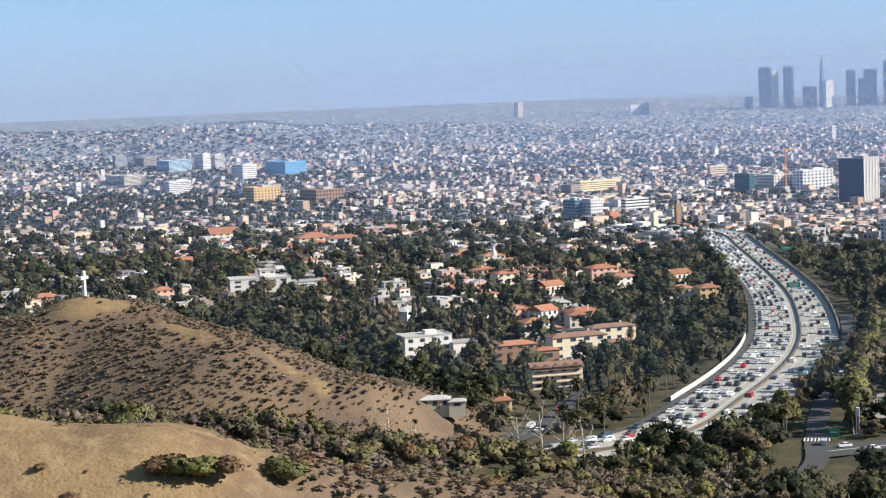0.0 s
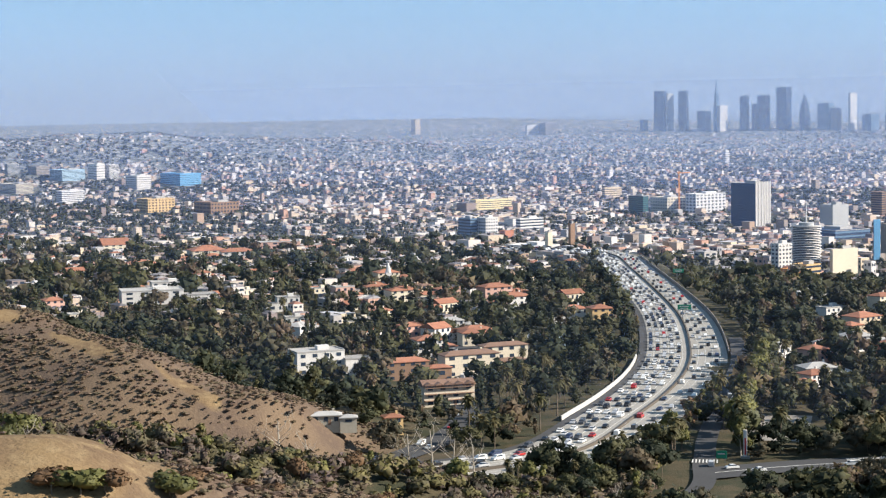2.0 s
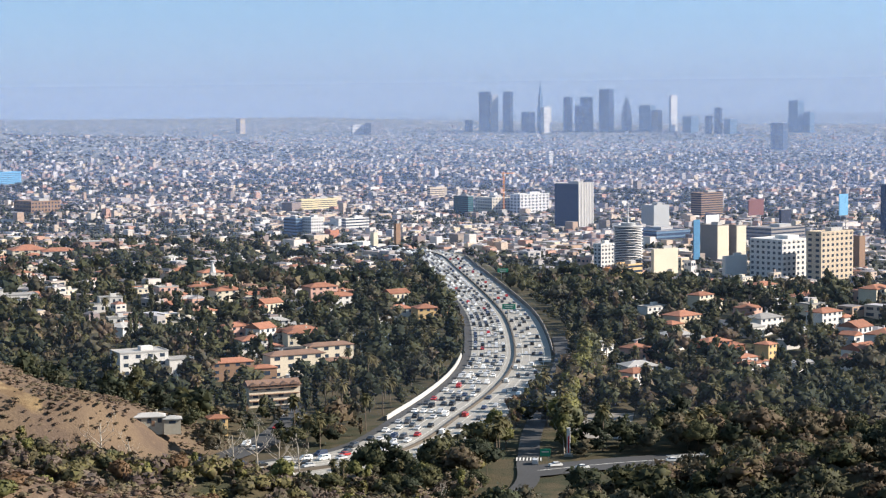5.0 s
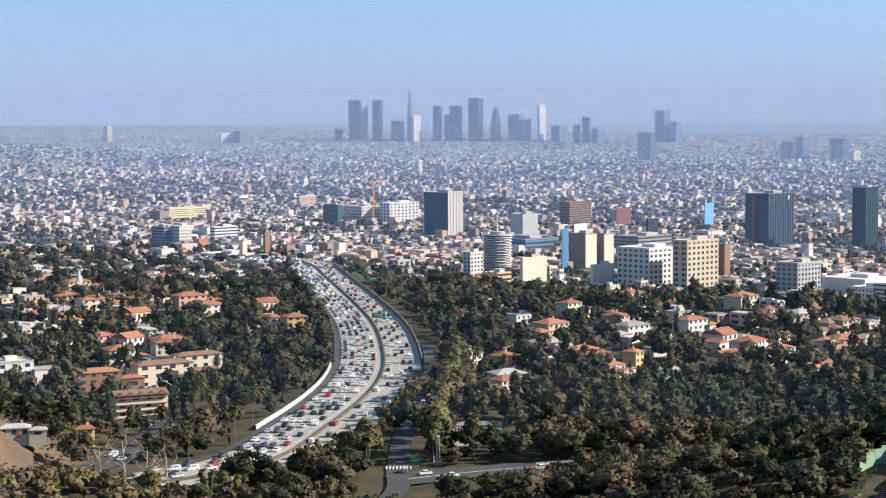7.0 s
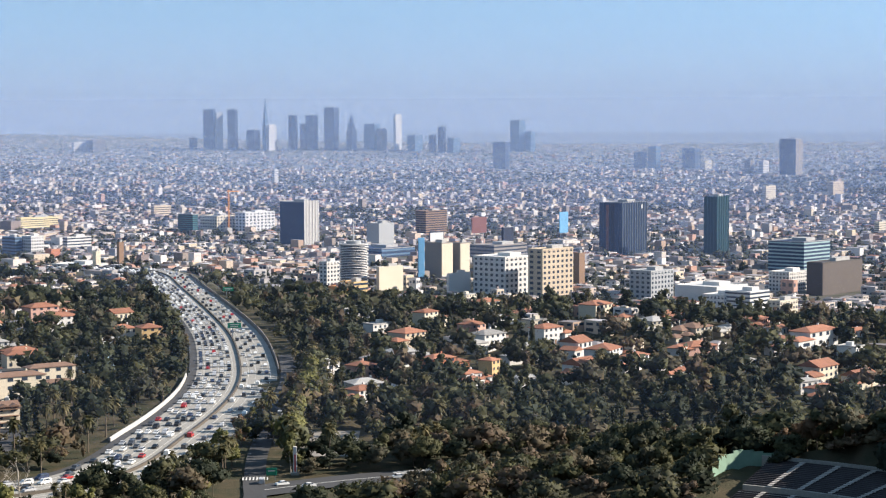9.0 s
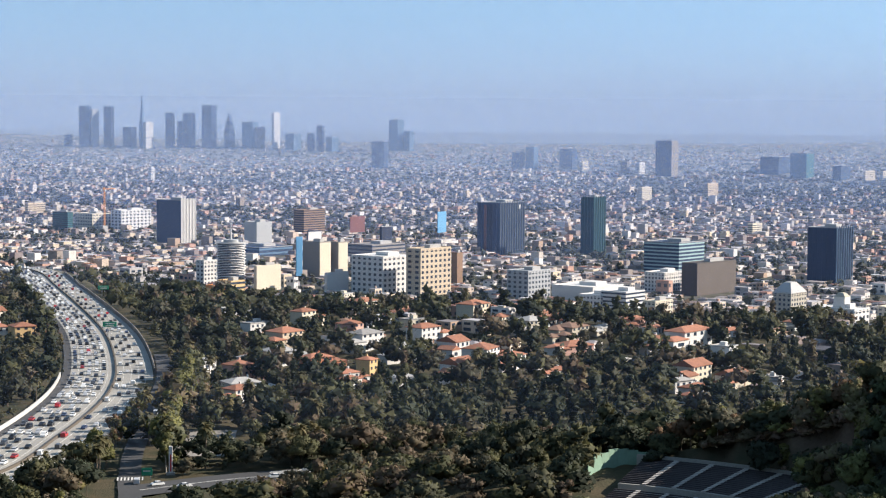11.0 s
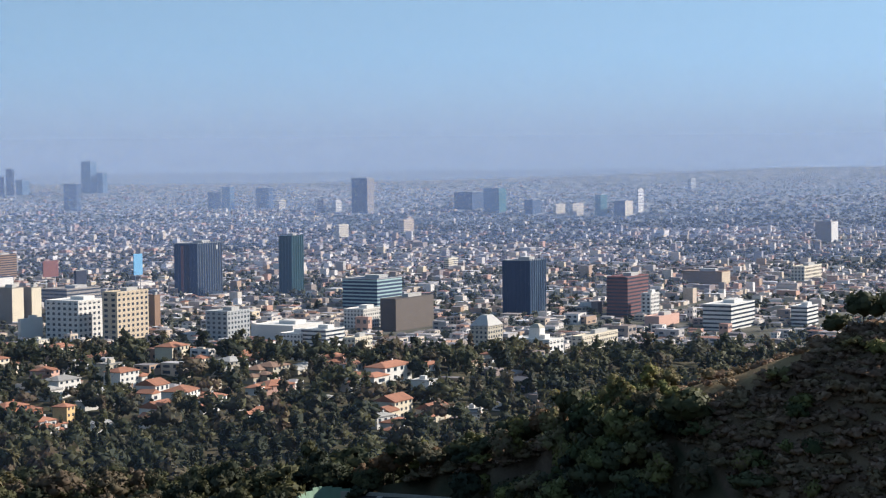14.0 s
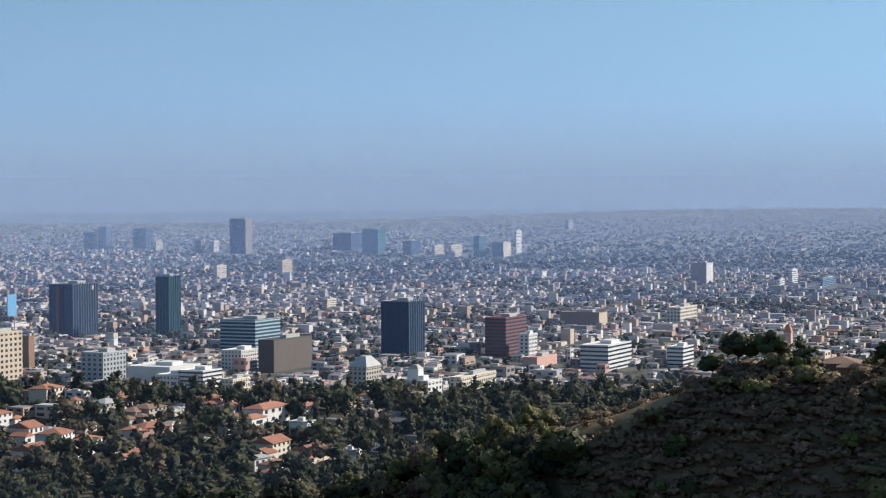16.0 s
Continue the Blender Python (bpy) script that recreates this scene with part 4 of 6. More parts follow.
def block(name, az, d, zb, a, b, h, style, wall, second, label, group=""):
    """A city building: its near corner at the bearing and distance; a along east, b along south."""
    az_ = radians(az)
    corner = Vector((d * math.sin(az_), d * math.cos(az_), zb))
    mid = corner + Vector(EAST) * a / 2 + Vector(SOUTH) * b / 2
    far = d > 2600
    sc = .42 if d > 4200 else (.6 if d > 3300 else (.85 if far else 1.0))   # the drawn-together plain
    BLOCKS.append((mid.x, mid.y, math.hypot(a, b) * .5))
    root = new(name)
    # local x runs south (to the right), local y runs east (to the left); the near faces are -y (west... right-hand) and -x
    root.matrix_world = Matrix.Translation(mid) @ Matrix.Rotation(radians(43), 4, "Z")
    tagged(root, label, "building" if "tower" not in name else "tower", group)
    wallm, sec = mat_of(wall), mat_of(second)
    glassy = mat_of("glass")
    part("body", box(b, a, h + 2, z=-2), wallm, root)
    rim = .7 * sc
    part("parapet", parapet(b, a, h, rim), wallm if wall not in ("blue_glass", "navy", "black", "teal") else paint("roofgrey"), root)
    part("roof_box", box(b * .35, a * .4, 3.2 * sc, b * .1, -a * .05, h), paint("roofgrey") if wall != "white" else paint("white"), root)
    floors = max(2, int(h / (3.5 * sc)))
    fh = h / floors
    if style == "plain":
        if second not in ("glass",):
            part("end_wall", box(b - .5 * sc, .3 * sc, h - .8 * sc, 0, -a / 2 - .1 * sc, .3 * sc), sec, root, second.replace("_p", "") + " end wall")
        elif d > 2500:
            for i in range(1, min(floors, 7)):
                part("floor_band", box(b * 1.004, a * 1.004, fh * .3, z=i * h / min(floors, 7)), glassy if wall not in ("navy", "black") else paint("bluegrey"), root)
    elif style == "bands":
        bandm = glassy if second == "glass" else sec
        for i in range(floors):
            part("window_band", box(b + .3 * sc, a + .3 * sc, fh * .42, z=(i + .4) * fh), bandm, root)
    elif style == "grid":
        ny, nx = max(2, int(a / 3.6 / sc)), max(2, int(b / 3.6 / sc))
        while (nx + ny) * floors > 100:
            nx, ny, floors = max(2, nx * 4 // 5), max(2, ny * 4 // 5), max(2, floors * 9 // 10)
        fh = h / floors
        me = bpy.data.meshes.new("window")
        bb = box(1, 1, 1)
        bb.to_mesh(me)
        bb.free()
        me.materials.append(glassy)
        for i in range(floors):
            for face, cnt, run in (("s", nx, b), ("e", ny, a)):
                for j in range(cnt):
                    w = new("window", me)
                    w.parent = root
                    t = (j + .5) / cnt * run - run / 2
                    if face == "s":
                        w.location, w.scale = (t, -a / 2, (i + .35) * fh), (run / cnt * .46, .3, fh * .5)
                    else:
                        w.location, w.scale = (-b / 2, t, (i + .35) * fh), (.3, run / cnt * .46, fh * .5)
        part("cornice", box(b + 1, a + 1, .6, z=h - 1.6), wallm, root)
    elif style in ("vbands", "split_ribs"):
        ribm = paint("white") if style == "split_ribs" else (sec if second != "glass" else paint("bluegrey"))
        end = None
        if style == "split_ribs":
            end = part("end_wall", box(b, .6, h + 3, 0, -a / 2 - .3, -1), paint("roofgrey"), root, "grey end wall")
        n = max(4, int(b / 4.5))
        for j in range(n + 1):
            part("rib", box(1.1 if style == "split_ribs" else .55, .8, h + 2, -b / 2 + j * b / n, -a / 2 - .7, 0), ribm, end or root)
        n = max(4, int(a / 5))
        if style == "vbands":
            for j in range(n + 1):
                part("rib", box(.5, .5, h, -b / 2 - .25, -a / 2 + j * a / n, 0), paint("navy") if wall == "black" else wallm, root)
        else:
            for i in range(floors):
                part("floor_line", box(.3, a, .25, -b / 2 - .15, 0, i * fh), paint("navy"), root)
    return root


def parapet(b, a, h, rim):
    m = bmesh.new()
    for w, l, x, y in ((b, .5, 0, -a / 2 + .25), (b, .5, 0, a / 2 - .25), (.5, a - 1, -b / 2 + .25, 0), (.5, a - 1, b / 2 - .25, 0)):
        g = bmesh.ops.create_cube(m, size=1)["verts"]
        bmesh.ops.scale(m, vec=(w, l, rim), verts=g)
        bmesh.ops.translate(m, vec=(x, y, h + rim / 2 - .01), verts=g)
    return m


block('office_tower', 0.16, 2470, 0.0, 46.8, 25.5, 56.7, 'split_ribs', 'blue_glass', 'white', 'dark glass office tower with a white ribbed end')
block('apartment_block', -3.21, 2742, 1.5, 33.5, 9.7, 27.3, 'bands', 'teal', 'glass', 'unfinished apartment block with green sheeting')
block('apartment_block', -2.48, 2762, 1.8, 38.4, 35.0, 23.3, 'grid', 'cream', 'glass', 'long cream apartment block with rows of windows')
block('apartment_block', -1.62, 2758, 1.7, 22.6, 57.6, 28.3, 'grid', 'white', 'glass', 'long white and cream apartment block')
block('warehouse', -8.30, 2882, 3.8, 14.9, 67.4, 15.5, 'plain', 'yellow', 'glass', 'long yellow-walled warehouse with a flat roof')
block('apartment_tower', -8.48, 2276, 0.0, 26.1, 9.8, 25.9, 'bands', 'bluegrey', 'glass', 'blue-grey apartment tower with balcony bands')
block('apartment_tower', -8.01, 2272, 0.0, 18.8, 18.1, 27.2, 'grid', 'white', 'glass', 'white apartment tower with rows of windows')
block('office_block', -7.43, 2267, 0.0, 11.6, 13.2, 11.6, 'plain', 'terracotta', 'glass', 'low terracotta office block')
block('office_block', -6.95, 2440, 0.0, 9.9, 37.7, 15.4, 'bands', 'white', 'glass', 'low white office block with long windows')
block('office_block', 2.44, 2387, 0.0, 22.2, 27.7, 32.4, 'plain', 'grey', 'glass', 'windowless grey office block')
block('construction_tower', 3.87, 2652, 0.6, 19.7, 44.2, 35.2, 'bands', 'brown', 'glass', 'unfinished tower with orange edged floor slabs')
block('office_block', 4.35, 1927, 0.0, 23.6, 17.1, 36.6, 'plain', 'greybrown', 'cream', 'tall narrow office block with a cream end wall')
block('office_block', 4.92, 1942, 0.0, 10.2, 14.8, 35.7, 'plain', 'greybrown', 'cream', 'tall narrow office block with a cream end wall')
block('office_block', 5.96, 2130, 0.0, 37.2, 58.0, 20.5, 'bands', 'greybrown', 'glass', 'long brown-grey office block')
block('hotel', 6.29, 1745, 0.0, 39.3, 44.7, 34.7, 'grid', 'white', 'glass', 'broad white hotel with rows of square windows')
block('hotel', 7.44, 1720, 0.0, 17.3, 44.9, 43.9, 'grid', 'tan', 'glass', 'tan stone hotel with rows of dark windows')
block('office_block', 8.56, 1855, 0.0, 7.0, 8.8, 31.1, 'plain', 'brown', 'glass', 'narrow brown office block')
block('sign_box', 6.25, 2444, 0.0, 3.8, 20.1, 24.2, 'plain', 'black', 'glass', 'black windowless box building')
block('hotel_block', 0.84, 1797, 0.0, 10.2, 17.3, 27.2, 'grid', 'white', 'glass', 'white apartment building with small windows')
block('warehouse', 2.44, 1765, 0.0, 3.7, 32.6, 24.1, 'plain', 'cream', 'glass', 'blank cream studio wall with a sloping side')
block('office_block', 2.52, 2236, 0.0, 66.2, 57.7, 10.1, 'bands', 'navy', 'bluegrey', 'low dark blue office block')
block('parking_block', 1.66, 1725, 0.0, 18.5, 18.3, 13.6, 'bands', 'ochre', 'glass', 'ochre and orange stepped building on a knoll')
block('parking_block', 1.14, 1703, 0.0, 11.1, 14.3, 11.4, 'plain', 'orange', 'glass', 'orange stucco building on a knoll')
block('office_block', 4.59, 1766, 0.0, 3.6, 29.9, 17.6, 'plain', 'white', 'glass', 'white studio block with a slanted end')
block('office_tower', 9.86, 2288, 0.0, 34.5, 49.1, 62.8, 'vbands', 'navy', 'bluegrey_p', 'pair of dark glass towers with a red strip')
block('office_tower', 12.71, 2292, 0.0, 18.4, 24.6, 69.9, 'vbands', 'darkteal', 'teal', 'slim green glass tower with a pale edge')
block('office_block', 10.74, 1700, 0.0, 24.2, 34.7, 25.7, 'grid', 'grey', 'glass', 'square grey office block with deep windows')
block('office_block', 12.72, 1675, 0.0, 45.3, 49.4, 13.7, 'plain', 'white', 'glass', 'low white studio building')
block('shopping_centre', 12.95, 1600, 0.0, 22.0, 26.0, 13.5, 'grid', 'white', 'glass', 'low white shopping hall with small windows')
block('shopping_centre', 13.72, 1590, 0.0, 25.0, 30.0, 17.5, 'bands', 'white', 'glass', 'white shopping hall with a stepped roof')
block('shopping_centre', 14.62, 1560, 0.0, 12.0, 27.0, 13.0, 'grid', 'cream', 'glass', 'cream shopping hall with a flat roof')
block('office_tower', 15.31, 1998, 0.0, 43.9, 51.5, 34.4, 'bands', 'navy', 'paleteal', 'office tower banded in teal glass and white')
block('office_block', 15.86, 1760, 0.0, 16.7, 71.7, 30.3, 'plain', 'darkbrown', 'umber', 'dark brown box-shaped office block')
block('office_block', 14.88, 1793, 0.0, 22.4, 35.6, 18.5, 'grid', 'white', 'glass', 'white office block with tall windows')
block('office_tower', 19.98, 1933, 0.0, 31.6, 35.3, 56.2, 'vbands', 'navy', 'bluegrey', 'dark blue ribbed office tower')
block('office_tower', 22.95, 1913, 0.0, 23.3, 53.4, 39.9, 'bands', 'maroon', 'glass', 'maroon banded office block')
block('church_tower', 23.65, 1905, 0.0, 10.3, 22.4, 23.8, 'grid', 'white', 'glass', 'white stone block with a stepped top')
block('apartment_tower', 18.68, 1476, 0.0, 15.6, 25.1, 29.4, 'grid', 'stone', 'glass', 'grey stone apartment tower with a steep roof')
block('apartment_tower', 20.56, 1391, 0.0, 34.7, 24.1, 25.9, 'grid', 'white', 'glass', 'white apartment block with a stepped roof')
block('office_block', 26.07, 1755, 0.0, 28.0, 62.7, 23.7, 'bands', 'white', 'glass', 'white office block with long dark windows')
block('office_block', 28.33, 1803, 0.0, 16.2, 32.5, 18.8, 'bands', 'white', 'glass', 'white studio block with stepped floors')
block('office_block', 23.9, 1792, 0.0, 15.0, 50.0, 9.5, 'plain', 'pink', 'glass', 'low pinkish office block with a flat roof')
block('apartment_block', 25.79, 2383, 0.0, 53.3, 29.3, 17.0, 'plain', 'brown', 'tan', 'long brown apartment block with a tan end')
block('apartment_block', 28.25, 2467, 0.0, 18.4, 70.0, 18.5, 'grid', 'cream', 'glass', 'cream apartment blocks in a row')
block('apartment_block', 21.57, 1522, 0.0, 10.2, 69.4, 16.1, 'grid', 'cream', 'glass', 'cream apartment block on the hazy plain')
block('church_tower', 31.55, 1700, 0.0, 6.5, 6.5, 41.0, 'plain', 'pink', 'glass', 'slim pink church tower with a pointed cap')
block('church', -6.71, 1984, 0.0, 42.9, 41.9, 13.1, 'plain', 'white', 'glass', 'broad white church hall with a flat roof')
block('church_tower', -6.11, 1995, 0.0, 6.0, 6.0, 26.4, 'plain', 'cream', 'glass', 'cream stone church tower among trees')
block('church_tower', -5.42, 2037, 0.0, 4.0, 6.2, 33.1, 'plain', 'brown', 'glass', 'tall brown brick church tower')
block('hospital', -19.74, 3622, 33.2, 40.7, 16.3, 33.5, 'plain', 'white', 'glass', 'white hospital tower on the hazy plain')
block('hospital', -19.37, 3633, 33.8, 21.5, 20.0, 30.3, 'bands', 'white', 'glass', 'white hospital tower with dark floors')
block('hospital', -20.76, 3607, 32.3, 61.7, 46.0, 24.7, 'bands', 'paleblue', 'glass', 'pale blue hospital block')
block('hospital', -18.56, 3424, 22.5, 49.2, 28.0, 26.6, 'plain', 'white', 'glass', 'white hospital block on the hazy plain')
block('hospital', -17.27, 3478, 25.2, 83.7, 42.7, 24.0, 'plain', 'blue', 'glass', 'bright blue hospital block')
block('hospital', -22.35, 3748, 41.1, 15.5, 24.6, 26.6, 'bands', 'grey', 'glass', 'grey slab block on the hazy plain')
block('hospital', -21.51, 3722, 39.4, 44.7, 27.0, 22.1, 'plain', 'greybrown', 'glass', 'grey-brown hospital block on the hazy plain')
block('hotel_block', -18.25, 2963, 5.6, 42.2, 45.8, 21.3, 'grid', 'ochre', 'glass', 'ochre apartment block on the hazy plain')
block('apartment_block', -16.37, 2905, 4.3, 58.2, 48.8, 17.5, 'grid', 'brown', 'glass', 'brick red apartment block')
block('hospital', -20.79, 3183, 12.3, 24.8, 40.6, 21.8, 'plain', 'white', 'glass', 'white low block on the hazy plain')
block('hospital', -22.12, 3399, 21.3, 89.1, 32.0, 18.1, 'bands', 'cream', 'glass', 'cream low block on the hazy plain')
block('slab_tower', -10.11, 4443, 100.2, 19.1, 13.9, 35.4, 'plain', 'tan', 'glass', 'pinkish slab tower standing alone')
block('office_block', -6.71, 4394, 95.2, 8.8, 35.6, 23.6, 'plain', 'white', 'glass', 'white block on the far ridge')
block('office_block', -6.15, 4392, 95.0, 23.9, 35.9, 28.8, 'bands', 'greybrown', 'glass', 'grey block on the far ridge')
block('monument', -0.73, 3755, 41.6, 8.4, 10.7, 27.1, 'plain', 'white', 'glass', 'white stepped tower on the hazy plain')
block('office_block', -4.37, 3099, 9.4, 7.4, 35.7, 16.8, 'plain', 'tan', 'glass', 'pink block on the hazy plain')
block('tower', -2.57, 4436, 99.5, 34.9, 7.0, 94.3, 'plain', 'navy', 'glass', 'dark blue skyscraper in haze')
block('tower', -2.46, 4435, 99.4, 8.2, 19.3, 87.7, 'plain', 'grey', 'glass', 'pale grey skyscraper in haze')
block('tower', -1.91, 4434, 99.2, 26.3, 8.8, 94.3, 'bands', 'navy', 'glass', 'dark skyscraper in haze')
block('tower', -1.33, 4432, 99.1, 28.0, 17.8, 46.5, 'plain', 'navy', 'glass', 'low dark tower in haze')
block('tower', -0.88, 4408, 96.6, 9.9, 23.2, 60.8, 'plain', 'white', 'glass', 'pale tower in haze')
block('tower', -0.09, 4428, 98.7, 23.5, 7.3, 81.0, 'plain', 'navy', 'glass', 'dark skyscraper in haze')
block('tower', 0.46, 4427, 98.5, 27.1, 14.7, 80.9, 'plain', 'navy', 'glass', 'dark skyscraper in haze')
block('tower', 0.19, 4427, 98.6, 15.6, 9.1, 61.1, 'plain', 'navy', 'glass', 'slim dark tower in haze')
block('tower', 1.08, 4425, 98.3, 32.5, 16.7, 99.4, 'plain', 'navy', 'glass', 'tallest broad skyscraper in haze')
block('tower', 2.32, 4422, 98.0, 35.5, 18.9, 60.9, 'plain', 'bluegrey', 'glass', 'broad tower in haze')
block('tower', 2.56, 4410, 96.8, 18.5, 15.1, 50.2, 'plain', 'greybrown', 'glass', 'pinkish tower in haze')
block('tower', 2.96, 4409, 96.7, 7.4, 20.9, 84.5, 'plain', 'white', 'glass', 'pale slim skyscraper in haze')
block('tower', 3.56, 4385, 94.2, 27.1, 24.8, 38.1, 'plain', 'bluegrey', 'glass', 'low tower in haze')
block('tower', 4.11, 4361, 91.8, 14.2, 9.6, 41.8, 'plain', 'navy', 'glass', 'low dark tower in haze')
block('tower', 4.42, 4360, 91.8, 17.7, 7.7, 60.0, 'plain', 'navy', 'glass', 'dark tower in haze')
block('tower', 4.72, 4359, 91.7, 19.4, 23.2, 33.9, 'plain', 'bluegrey', 'glass', 'low broad tower in haze')
block('tower', 6.72, 4378, 93.6, 27.2, 22.1, 73.0, 'plain', 'bluegrey', 'glass', 'hazy twin-shafted tower on the hazy plain')
block('tower', 7.08, 4378, 93.5, 16.9, 16.2, 46.9, 'plain', 'bluegrey', 'glass', 'hazy tower on the hazy plain')
block('tower', 6.30, 4027, 61.7, 34.8, 14.7, 57.7, 'plain', 'navy', 'glass', 'dark mid-rise block on the hazy plain')
block('tower', -3.15, 4438, 99.7, 16.6, 10.4, 27.9, 'plain', 'navy', 'glass', 'small dark tower in haze')
block('tower', 15.04, 3904, 52.1, 38.7, 26.6, 74.0, 'plain', 'navy', 'greybrown', 'lone dark office tower')
block('tower', 10.87, 4029, 61.9, 21.0, 16.4, 47.3, 'plain', 'bluegrey', 'glass', 'blue-grey mid-rise on the hazy plain')
block('tower', 10.46, 4028, 61.8, 22.6, 16.3, 36.3, 'plain', 'navy', 'glass', 'dark mid-rise on the hazy plain')
block('tower', 12.04, 4032, 62.1, 32.6, 17.0, 43.7, 'plain', 'navy', 'glass', 'dark mid-rise tower on the hazy plain')
block('tower', 12.35, 4010, 60.3, 11.7, 25.5, 19.3, 'plain', 'cream', 'glass', 'cream mid-rise on the hazy plain')
block('tower', 13.70, 3946, 55.2, 14.2, 8.7, 26.1, 'plain', 'greybrown', 'glass', 'mid-rise block on the hazy plain')
block('tower', 14.08, 3947, 55.3, 11.3, 21.9, 23.8, 'plain', 'white', 'glass', 'white mid-rise block on the hazy plain')
block('tower', 18.24, 3964, 56.7, 43.2, 49.1, 36.8, 'plain', 'navy', 'glass', 'long dark office block')
block('tower', 19.06, 3899, 51.7, 36.8, 32.2, 50.2, 'plain', 'bluegrey', 'teal', 'blue glass office tower')
block('tower', 20.08, 3859, 48.8, 19.2, 40.4, 30.0, 'plain', 'navy', 'glass', 'dark mid-rise block on the hazy plain')
block('tower', 20.79, 3795, 44.3, 6.2, 43.1, 26.0, 'plain', 'cream', 'glass', 'cream slab on the hazy plain')
block('tower', 21.30, 3798, 44.5, 6.2, 51.5, 26.0, 'plain', 'cream', 'glass', 'cream slab on the hazy plain')
block('tower', 22.15, 3803, 44.8, 12.3, 31.8, 44.0, 'plain', 'teal', 'glass', 'green glass tower on the hazy plain')
block('tower', 22.89, 3808, 45.2, 24.4, 38.0, 30.5, 'plain', 'navy', 'cream', 'dark block with a pale end')
block('tower', 23.29, 3879, 50.2, 3.7, 28.0, 48.2, 'plain', 'white', 'glass', 'slim white tower on the hazy plain')
block('tower', 16.15, 3517, 27.3, 12.3, 37.0, 23.3, 'plain', 'tan', 'glass', 'pink mid-rise on the hazy plain')
block('tower', 14.17, 3416, 22.1, 8.6, 32.3, 23.7, 'plain', 'cream', 'glass', 'cream mid-rise on the hazy plain')
block('tower', 17.50, 2710, 1.2, 7.5, 28.0, 17.9, 'plain', 'cream', 'glass', 'cream block on the hazy plain')
block('tower', 29.04, 3261, 15.2, 28.4, 36.6, 35.1, 'plain', 'greybrown', 'white', 'grey slab tower with a white end')
block('tower', 31.59, 3240, 14.4, 6.9, 35.8, 25.0, 'plain', 'white', 'glass', 'white mid-rise on the hazy plain')
block('tower', 31.22, 3171, 11.8, 3.8, 32.5, 14.1, 'plain', 'white', 'glass', 'white low tower on the hazy plain')
block('tower', 32.49, 3173, 11.9, 3.8, 91.1, 15.0, 'plain', 'bluegrey', 'glass', 'low grey-blue block on the hazy plain')
block('tower', 24.88, 4346, 90.4, 8.4, 27.7, 23.5, 'plain', 'grey', 'glass', 'far grey slab on the hazy plain')


def at(az, d, z):
    return Vector((d * math.sin(radians(az)), d * math.cos(radians(az)), z))


# ---- landmarks ----
def record_tower():
    """Round tower: thirteen floors, each under a pale sunshade ring, and a needle on the roof."""
    root = new("round_tower")
    root.location = at(1.66, 1780, 0)
    tagged(root, "round white tower with stacked sunshades and a needle", "tower")

    def drum(r, z0, z1, n=40, r2=None):
        b = bmesh.new()
        bmesh.ops.create_cone(b, cap_ends=True, segments=n, radius1=r, radius2=r2 if r2 is not None else r, depth=z1 - z0)
        bmesh.ops.translate(b, vec=(0, 0, (z0 + z1) / 2), verts=b.verts)
        return b
    part("base", box(40, 30, 5, 0, 0, -1, .1), paint("greybrown"), root)
    part("core", drum(12.6, 0, 45), glass_mat, root)
    for i in range(13):
        ring = part("wall_ring", drum(13.0, 3.2 + i * 3.2, 3.9 + i * 3.2), paint("white"), root)
        part("sunshade", drum(14.4, 5.0 + i * 3.2, 5.4 + i * 3.2, r2=13.9), paint("white"), ring)
    part("roof", drum(13.6, 45, 46.2), paint("roofgrey"), root)
    cap = part("roof_drum", drum(7, 46.2, 49), paint("grey"), root)
    part("needle", drum(.9, 49, 70, 8, .12), paint("white"), cap, "white rooftop needle")


def cross():
    root = new("cross")
    root.location, root.rotation_euler = (-295, 679, float(land(-295, 679)) - .4), (0, 0, radians(80))
    tagged(root, "tall white cross on a bare hilltop", "cross")
    part("post", box(1.35, 1.2, 10.4, bevel=.06), paint("white"), root)
    part("arm", box(5.2, 1.1, 1.2, 0, 0, 7.0, .06), paint("white"), root)
    part("footing", box(2.6, 2.4, .7), concrete, root)


def crane(az, d, h, label):
    root = new("tower_crane")
    root.location = at(az, d, 0)
    root.rotation_euler = (0, 0, .6)
    tagged(root, label, "crane")
    b = bmesh.new()
    for sx in (-.8, .8):
        for sy in (-.8, .8):
            g = bmesh.ops.create_cube(b, size=1)["verts"]
            bmesh.ops.scale(b, vec=(.35, .35, h), verts=g)
            bmesh.ops.translate(b, vec=(sx, sy, h / 2), verts=g)
    for i in range(int(h / 2)):
        g = bmesh.ops.create_cube(b, size=1)["verts"]
        bmesh.ops.scale(b, vec=(1.9, .25, .25), verts=g)
        bmesh.ops.rotate(b, matrix=Matrix.Rotation(.7 * (-1) ** i, 3, "Y"), verts=g)
        bmesh.ops.translate(b, vec=(0, -.8 if i % 2 else .8, 2 * i + 1), verts=g)
    part("mast", b, paint("orange"), root)
    part("jib", box(22, 1.0, 1.2, 7, 0, h - 3), paint("orange"), root)
    part("cab", box(2, 2, 2.2, 1.2, 0, h - 5.5), paint("white"), root)
    part("counterweight", box(2.5, 1.6, 2.4, -5, 0, h - 4.5), paint("grey"), root)


